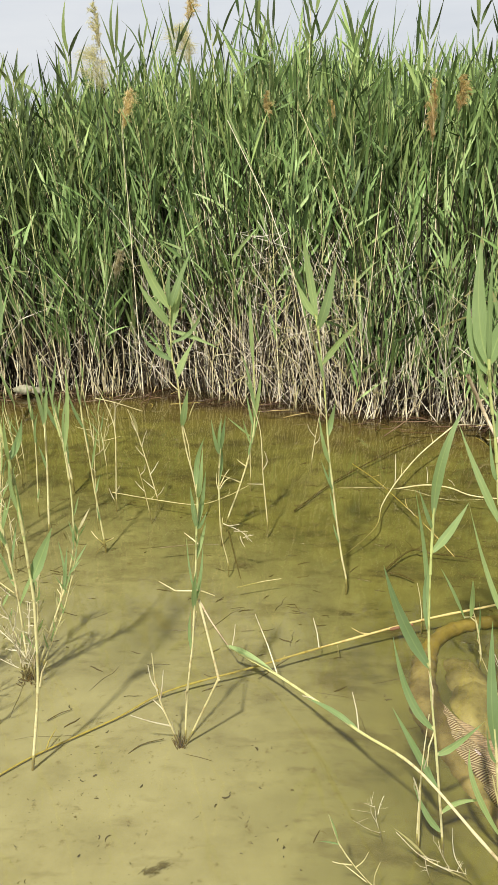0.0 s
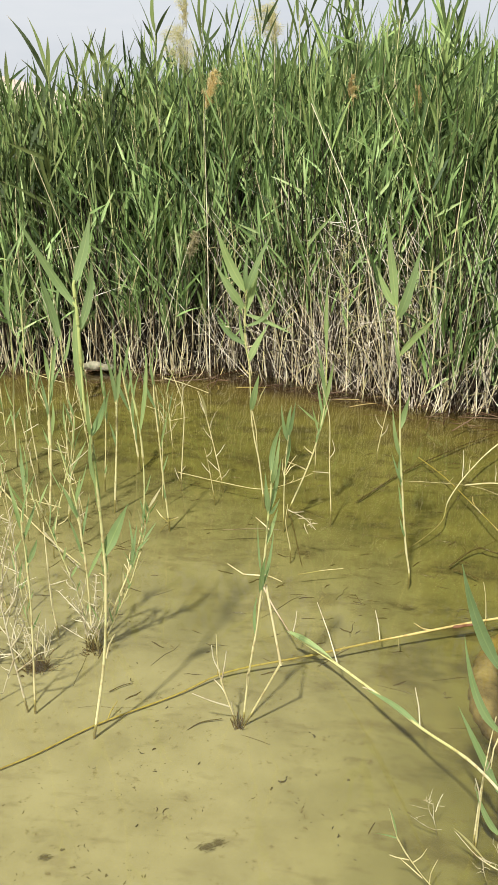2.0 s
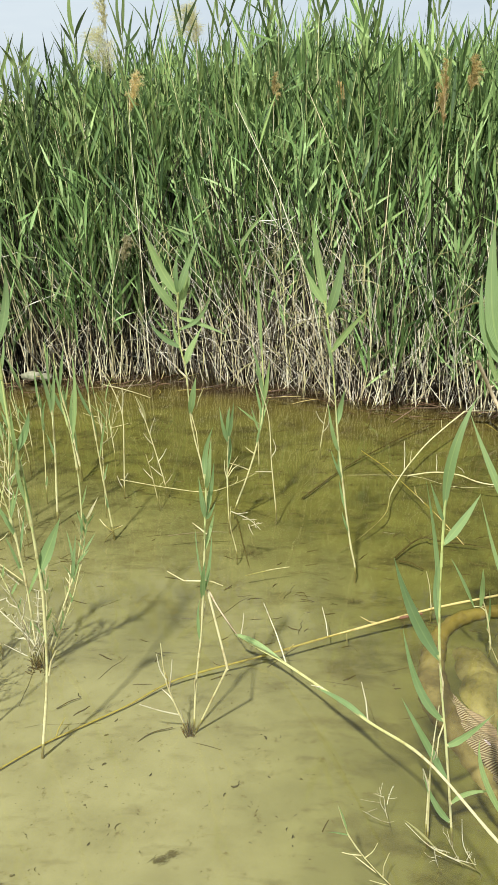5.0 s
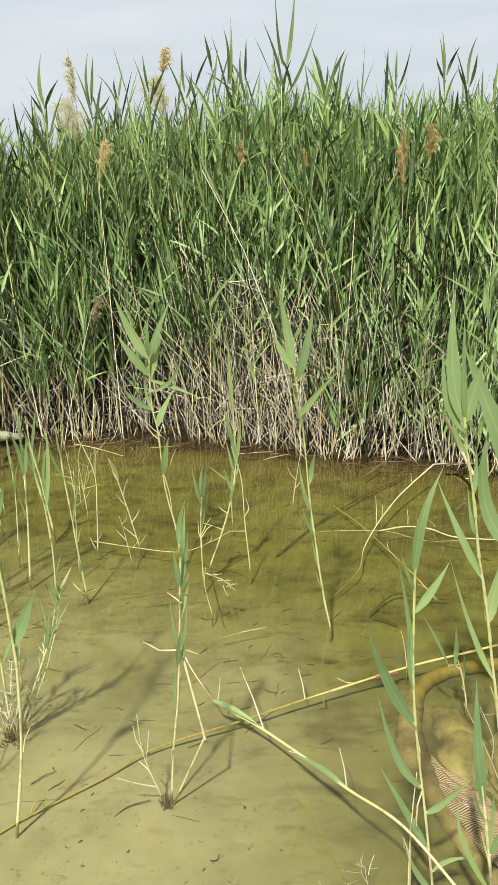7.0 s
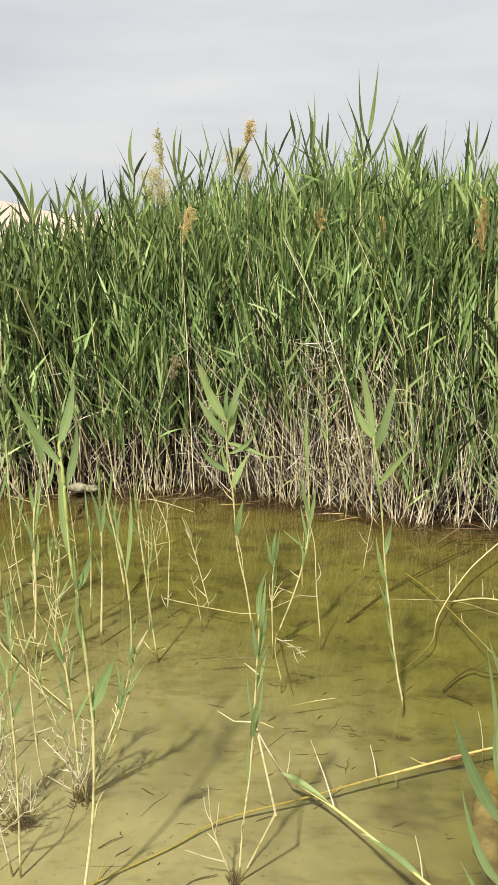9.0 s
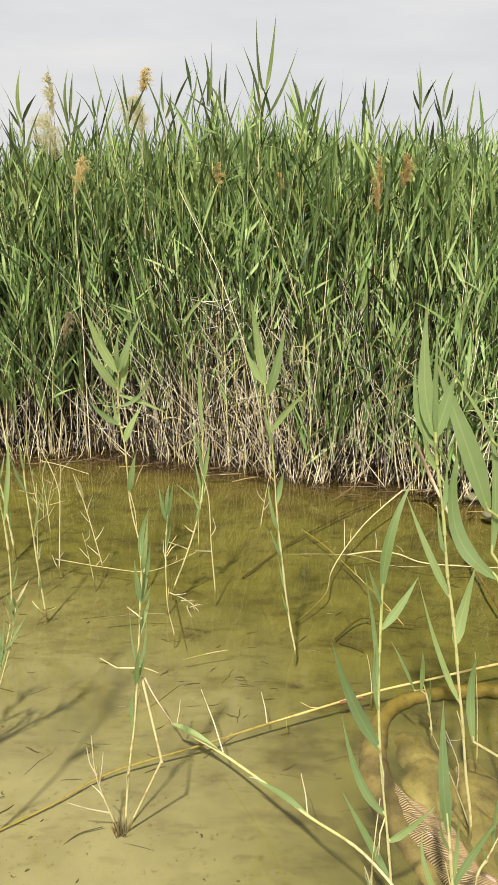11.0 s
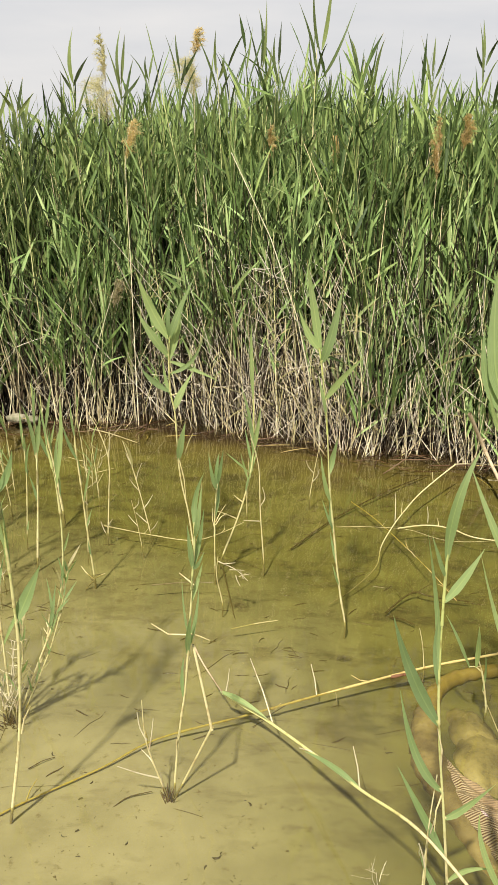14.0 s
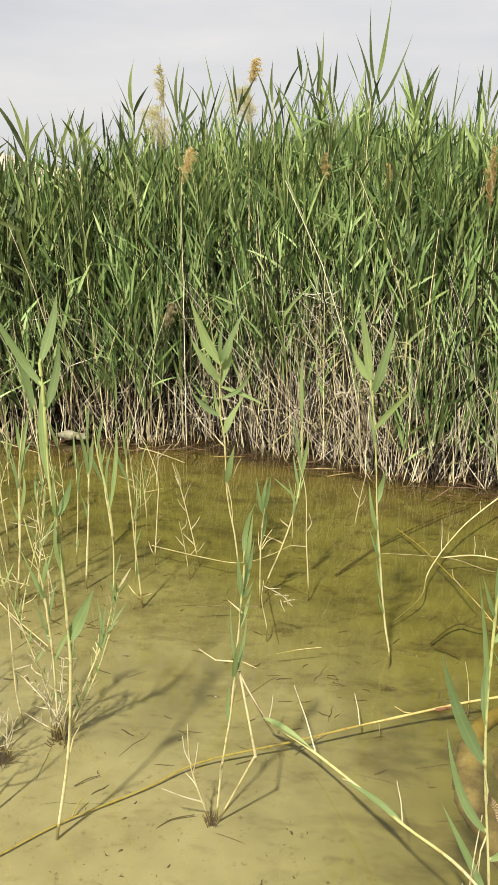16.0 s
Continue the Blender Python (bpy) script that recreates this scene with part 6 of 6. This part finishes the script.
def sheet(nx, ny, fn):
    u, v = np.meshgrid(np.linspace(0, 1, nx), np.linspace(0, 1, ny))
    verts = np.stack(fn(u, v), -1).reshape(-1, 3)
    i, j = np.meshgrid(np.arange(ny - 1), np.arange(nx - 1), indexing="ij")
    quads = np.stack([i * nx + j, i * nx + j + 1, (i + 1) * nx + j + 1, (i + 1) * nx + j], -1)
    return verts, quads.reshape(-1, 4), np.stack([u, v], -1).reshape(-1, 2)


def lump(rx, ry, rz, seed, rough=0.18, nu=28, nv=16):
    """A closed lumpy body."""
    r = np.random.default_rng(seed)
    ph = r.uniform(0, 6.3, 8)

    def fn(u, v):
        a, b = u * 2 * np.pi, (v - 0.5) * np.pi
        k = 1 + rough * (0.5 * np.sin(3 * a + ph[0]) * np.cos(2 * b + ph[1]) + 0.35 * np.sin(5 * a + 3 * b + ph[2]) + 0.25 * np.sin(9 * a + ph[3]) * np.sin(6 * b + ph[4]) + 0.14 * np.sin(15 * a + 4 * b + ph[5]) * np.sin(11 * b + ph[6])) * np.cos(b)
        return rx * k * np.cos(a) * np.cos(b), ry * k * np.sin(a) * np.cos(b), rz * k * np.sin(b)

    verts, quads, _ = sheet(nu, nv, fn)
    return verts, quads


def sunken_sack():
    """A slumped sack: a folded mouth, a swollen side along the cloth and rumpled sacking between them."""
    thing = tagged(new("sunken_sack"), "half-sunken ochre sack with stained folds in the shallows", "sack")
    thing.location = (0.66, 1.5, -0.085)

    def roll(name, points, thick, material, label, seed):
        r = np.random.default_rng(seed)
        line = curve_through([(x - 0.66, y - 1.5, z + 0.085) for x, y, z in points], 9)
        u = np.linspace(0, 1, len(line))
        wide = np.interp(u, np.linspace(0, 1, len(thick)), thick) * (1 + 0.07 * np.sin(u * 17 + seed) + 0.03 * np.sin(u * 61 + 2 * seed))
        v, q = tubes(line[None], wide[None], 14)
        v = v + 0.0022 * np.sin(v[:, [1, 2, 0]] * 140 + seed) + r.normal(0, 0.0006, v.shape)
        part(name, (v * [1, 1, 0.85], q), material, thing, label)

    roll("rim", [(1.02, 1.89, -0.06), (0.909, 1.955, -0.05), (0.809, 1.958, -0.05), (0.717, 1.952, -0.052), (0.655, 1.938, -0.054), (0.59, 1.905, -0.052), (0.53, 1.84, -0.048), (0.488, 1.75, -0.044)], [0.015, 0.023, 0.022, 0.022, 0.02, 0.022, 0.026, 0.03], RIM, "swollen ochre rim under water", 3)
    roll("hem", [(0.50, 1.775, -0.046), (0.478, 1.72, -0.043), (0.460, 1.64, -0.04), (0.456, 1.55, -0.04), (0.474, 1.46, -0.044), (0.502, 1.365, -0.052), (0.535, 1.27, -0.055), (0.58, 1.17, -0.06)], [0.028, 0.034, 0.042, 0.042, 0.036, 0.032, 0.03, 0.032], HEM, "tan swollen side of the sack along the cloth", 7)

    def rumple(u, v):
        a, out = u * 2 * np.pi, v
        x = 0.185 * out * np.cos(a) * (1 + 0.10 * np.sin(3 * a + 1) + 0.04 * np.sin(7 * a))
        y = 0.36 * out * np.sin(a) * (1 + 0.08 * np.sin(2 * a + 2) + 0.04 * np.sin(5 * a))
        fold = 0.020 * (1 - np.abs(np.sin(11 * x + 5 * y + 1.3 * np.sin(9 * y)))) + 0.012 * (1 - np.abs(np.sin(17 * x - 9 * y + np.sin(14 * x + 6 * y))))
        fold = fold + 0.005 * np.sin(43 * x + 21 * y) * np.sin(37 * y - 15 * x)
        z = 0.025 * (1 - out ** 2.4) - 0.03 * out ** 4 + fold * (1 - out ** 3)
        return 0.02 + x, -0.04 + y, z - 0.004

    part("body", sheet(80, 34, rumple)[:2], SACK, thing, "rumpled stained sacking under water")
    for bx, by, rx, ry, seed in ((-0.07, 0.20, 0.06, 0.085, 8), (-0.06, 0.09, 0.08, 0.11, 9), (0.05, 0.03, 0.08, 0.09, 11), (0.0, -0.38, 0.08, 0.08, 10)):
        swell = lump(rx, ry, 0.034, seed, 0.2, 48, 26)
        part("fold", (swell[0] + [bx, by, 0.016], swell[1]), SACK, thing)
    return thing


def striped_cloth(label):
    """A wet striped cloth that widens along the sack, pinched at its upper end."""

    def fn(u, v):
        y = 1.55 - 0.43 * u - 0.05 * v * np.sin(np.pi * np.minimum(1, u * 1.2))
        near = np.interp(u, [0, 0.14, 0.3, 0.5, 0.66, 0.83, 1], [0.484, 0.474, 0.482, 0.506, 0.531, 0.557, 0.582])
        wide = np.interp(u, [0, 0.12, 0.3, 0.5, 0.75, 1], [0.012, 0.08, 0.12, 0.135, 0.145, 0.15])
        x = near + v * wide + 0.004 * np.sin(u * 15 + v * 4)
        crease = 1 - np.abs(np.sin(v * 5.6 + u * 3.1 + 0.5))
        z = -0.034 + 0.016 * np.sin(np.pi * np.clip(v, 0, 1)) ** 0.7 * np.minimum(1, u * 5 + 0.2) + 0.016 * crease * np.minimum(1, u * 3) + 0.005 * np.sin(u * 17 + v * 3) + 0.004 * np.sin(u * 41 - v * 11)
        return x, y, z

    verts, quads, uv = sheet(110, 40, fn)
    ob = tagged(new("striped_cloth", quad_mesh("striped_cloth", verts, quads, CLOTH, True, uv)), label, "cloth")
    thick = ob.modifiers.new("thickness", "SOLIDIFY")
    thick.thickness, thick.offset = 0.004, -1
    return ob


sunken_sack()
striped_cloth("wet red-brown and white striped cloth over a sack")


def stone(label, x, y, z, size, seed, mat=STONE):
    v, q = lump(size, size * 0.7, size * 0.45, seed, 0.3, 20, 12)
    ob = tagged(new("stone", quad_mesh("stone", v, q, mat)), label, "stone", "stones at the reed edge")
    ob.location = (x, y, z)
    return ob


stone("pale weathered stone at the foot of the reeds", -1.29, 4.045, 0.03, 0.056, 31)
stone("pale weathered stone at the foot of the reeds", -1.21, 4.05, 0.022, 0.042, 32)
stone("pinkish stone at the reed edge", 1.30, 3.36, 0.01, 0.042, 33, MOSSY)
stone("pale stone with green algae at the reed edge", 1.32, 3.16, 0.005, 0.042, 34, MOSSY)


def bed_litter():
    """Small dark bits of rotting leaf on the pond bed, most of them in loose clusters."""
    r = np.random.default_rng(77)
    pieces = []
    spots = [(r.uniform(-1.3, 1.3), 0.95 + 1.7 * r.uniform() ** 1.4, r.uniform(0.03, 0.15)) for _ in range(60)]
    for k in range(1400):
        cx, cy, spread = spots[int(r.integers(len(spots)))]
        x, y = cx + r.normal(0, spread), cy + r.normal(0, spread * 0.7)
        if k % 3 == 0:
            x, y = r.uniform(-1.4, 1.4), 0.9 + 2.0 * r.uniform() ** 1.6
        size = r.uniform(0.0005, 0.0014) * (1 + 1.2 * (r.uniform() < 0.05))
        v, q = lump(size * r.uniform(1, 3.4), size, size * 0.12, int(r.integers(1e6)), 1.1, 11, 5)
        a = r.uniform(0, 3.2)
        v = v @ np.array([[math.cos(a), math.sin(a), 0], [-math.sin(a), math.cos(a), 0], [0, 0, 1]])
        pieces.append((v + [x, y, float(ground_height(np.array(x), np.array(y))) + size * 0.3], q))
    tagged(new("bed_litter", quad_mesh("bed_litter", *joined(*pieces), SCUM)), "dark specks of rotting leaf on the pond bed", "litter", kind="stuff")


def leaf_scrap(x, y, size, seed):
    """A curled dark scrap of rotten leaf."""
    r = np.random.default_rng(seed)
    turn, curl = r.uniform(0, 6.3), r.uniform(0.6, 2.4)
    s = np.linspace(0, 1, 8)
    line = np.stack([np.cos(turn + curl * s), np.sin(turn + curl * s), 0.06 * np.sin(np.pi * s)], -1) * size
    line = line - line.mean(axis=0)
    geo = tubes(line[None], (size * r.uniform(0.12, 0.3) * np.array([0.3, 0.8, 1.1, 0.9, 1.0, 0.7, 0.5, 0.15]))[None], 6)
    ob = new("leaf_scrap", quad_mesh("leaf_scrap", geo[0] * [1, 1, 0.4], geo[1], SCRAP))
    ob.location = (x, y, float(ground_height(np.array(x), np.array(y))) + 0.001)
    return tagged(ob, "curled dark scrap of rotten leaf on the sand", "leaf scrap", "leaf scraps on the pond bed")


def algae_tuft(x, y, size, seed):
    """A dark feathery tuft lying on the bed."""
    r = np.random.default_rng(seed)
    n = 60
    a, s = r.normal(0.7, 0.5, n), r.uniform(0.2, 1.1, n) * size
    root = np.stack([r.normal(0, size * 0.4, n), r.normal(0, size * 0.2, n), np.zeros(n)], -1)
    tip = root + np.stack([np.cos(a) * s, np.sin(a) * s * 0.5, r.uniform(0, 0.3, n) * size], -1)
    ob = new("weed_tuft", quad_mesh("weed_tuft", *tubes(np.stack([root, (root + tip) / 2 + [0, 0, size * 0.1], tip], 1), np.full((n, 3), 0.0004), 3), SCUM))
    ob.location = (x, y, float(ground_height(np.array(x), np.array(y))) + 0.002)
    return tagged(ob, "dark feathery weed tuft on the pond bed", "water weed", "weed tufts on the pond bed")


def sunken_twigs():
    """Old thin bits of stalk lying on the silt."""
    r = np.random.default_rng(78)
    n = 60
    x, y = r.uniform(-1.8, 1.8, n), r.uniform(1.3, 3.6, n)
    size, turn = r.uniform(0.03, 0.2, n), r.normal(0.3, 0.7, n)
    s = np.linspace(0, 1, 5)
    px = x[:, None] + np.cos(turn)[:, None] * size[:, None] * s + r.normal(0, 0.0025, (n, 5))
    py = y[:, None] + np.sin(turn)[:, None] * size[:, None] * s + r.normal(0, 0.0025, (n, 5))
    line = np.stack([px, py, ground_height(px, py) + 0.001], -1)
    geo = tubes(line, r.uniform(0.0006, 0.0013, n)[:, None] * np.array([0.6, 1, 1, 0.8, 0.3]), 4)
    tagged(new("sunken_twigs", quad_mesh("sunken_twigs", *geo, WET_STICK)), "thin old twigs and stalks lying on the silt", "twig litter", kind="stuff")


sunken_twigs()


def sunken_bits():
    """Short waterlogged bits of stem, scattered over the deeper silt."""
    r = np.random.default_rng(79)
    n = 520
    y = 1.5 + 2.1 * r.beta(1.6, 1.4, n)
    x = r.uniform(-0.62, 0.62, n) * y
    size, turn = r.uniform(0.012, 0.06, n), r.normal(0.1, 0.55, n)
    s = np.linspace(-0.5, 0.5, 4)
    px = x[:, None] + np.cos(turn)[:, None] * size[:, None] * s + r.normal(0, 0.0015, (n, 4))
    py = y[:, None] + np.sin(turn)[:, None] * size[:, None] * s + r.normal(0, 0.0015, (n, 4))
    line = np.stack([px, py, ground_height(px, py) + 0.0004], -1)
    geo = tubes(line, r.uniform(0.0008, 0.0026, n)[:, None] * np.array([0.6, 1, 0.9, 0.4]), 5)
    tagged(new("sunken_bits", quad_mesh("sunken_bits", *geo, WET_STICK)), "short waterlogged bits of reed on the silt", "litter", kind="stuff")


sunken_bits()


def thin_reeds():
    """Thin young stalks that crowd the shallows at the reeds' edge."""
    r = np.random.default_rng(55)
    for _ in range(46):
        x, y = float(r.uniform(-1.5, -0.55)), float(r.uniform(1.75, 3.5))
        if x > -0.75 - (y - 1.7) * 0.1 + 0.25:
            continue
        h, dx = float(r.uniform(0.16, 0.5)), float(r.normal(0, 0.04))
        dry = r.uniform() < 0.5
        bends = [(dx * 0.3, 0.0, h * 0.4), (dx * 0.7, 0.0, h * 0.75), (dx, 0.0, h)]
        side = [(dx * u, 0.0, h * u, float(r.normal(0, 0.03)), float(r.uniform(0.06, 0.13)), float(r.uniform(0.004, 0.009))) for u in (0.4, 0.65, 0.95)]
        twig = [(dx * u, 0.0, h * u, float(r.normal(0, 0.04)), float(r.uniform(0.02, 0.07))) for u in (0.3, 0.5, 0.65, 0.8)]
        plant("dead_reed" if dry else "reed", "thin straw-coloured reed stalk in the shallows" if dry else "thin green reed shoot in the shallows", (x, y, -0.02), float(r.uniform(0.0026, 0.0038)), bends, [] if dry else side, twig if dry else twig[:2])


thin_reeds()


def dry_clump(label, x, y, count, height, seed):
    """A fan of bleached dry stalks with short side twigs, rooted in a dark tuft."""
    r = np.random.default_rng(seed)
    thing = tagged(new("dry_clump"), label, "dry plant", "dry stalks in the shallows")
    thing.location = (x, y, float(ground_height(np.array(x), np.array(y))))
    for k in range(count):
        lean, out, h = r.normal(-0.08, 0.16), r.normal(0, 0.15), height * r.uniform(0.45, 1.0)
        foot = np.array([r.normal(0, 0.02), r.normal(0, 0.015), -0.01])
        line = curve_through([foot, foot + [lean * h * 0.4, out * h * 0.4, h * 0.5], foot + [lean * h + r.normal(0, 0.02), out * h, h]], 5)
        geo = [tubes(line[None], np.linspace(0.0028, 0.0013, len(line))[None], 5)]
        if k % 2:
            side = np.array([1.0 if r.uniform() < 0.5 else -1.0, r.normal(0, 0.3), 0.25])
            for p in line[len(line) // 2:]:
                for way in (side, side * [-0.6, 1, 1.6]):
                    e = p + way * r.uniform(0.008, 0.022)
                    geo.append(tubes(np.array([[p, (p + e) / 2 + [0, 0, 0.001], e]]), np.array([[0.0012, 0.001, 0.0006]]), 4))
        else:
            for q in range(3):
                p = line[int(r.integers(3, len(line)))]
                e = p + np.array([r.normal(0, 0.35), r.normal(0, 0.3), r.uniform(0.5, 1.0)]) * r.uniform(0.02, 0.05)
                geo.append(tubes(np.array([[p, (p + e) / 2 + r.normal(0, 0.002, 3), e]]), np.array([[0.0013, 0.001, 0.0006]]), 4))
        part("stalk", joined(*geo), BLEACHED, thing)
    n = 30
    root = np.stack([r.normal(0, 0.014, n), r.normal(0, 0.01, n), np.full(n, -0.005)], -1)
    tip = root + np.stack([r.normal(0, 0.014, n), r.normal(0, 0.012, n), r.uniform(0.01, 0.03, n)], -1)
    part("root_tuft", tubes(np.stack([root, (root + tip) / 2, tip], 1), np.full((n, 3), 0.0011), 3), SHEATH, thing, "red-brown matted root tuft")
    return thing


dry_clump("fan of bleached dry stalks in the shallows", -0.63, 1.69, 5, 0.26, 1)
dry_clump("fan of bleached dry stalks in the shallows", -0.78, 1.6, 5, 0.2, 2)
dry_clump("thicket of bleached dry stalks in the shallows", -0.92, 1.60, 6, 0.36, 3)
dry_clump("fan of bleached dry stalks in the shallows", -1.05, 1.85, 6, 0.34, 4)
root_clump("dark red-brown root mat under dry stalks", -0.765, 1.60, 0.024, 90, 11)
root_clump("dark root mat under feathery reeds", -0.632, 1.70, 0.014, 30, 12)
bed_litter()
for wx, wy, ws, wseed in [(-0.22, 1.072, 0.022, 1), (-0.195, 1.085, 0.018, 2), (-0.55, 1.02, 0.014, 3), (0.28, 2.0, 0.03, 4), (-0.05, 2.3, 0.03, 6)]:
    algae_tuft(wx, wy, ws, wseed)
scrap_spots = [(-0.421, 1.340), (-0.411, 1.330), (-0.384, 1.344), (-0.007, 1.435), (0.004, 1.424), (0.041, 1.427), (0.012, 1.296), (-0.066, 1.270), (-0.057, 1.279), (0.060, 1.133), (0.059, 1.110), (-0.367, 1.274), (-0.321, 1.161),
               (-0.340, 1.165), (-0.267, 1.308), (-0.513, 1.274), (-0.516, 1.146), (-0.374, 1.118), (-0.472, 1.058), (-0.496, 1.583), (-0.377, 1.560), (-0.380, 1.490), (0.048, 1.151), (-0.129, 1.214), (-0.090, 1.244), (-0.025, 1.163)]
for i, (wx, wy) in enumerate(scrap_spots):
    leaf_scrap(wx, wy, 0.005 + 0.006 * ((i * 7) % 5) / 4, i)
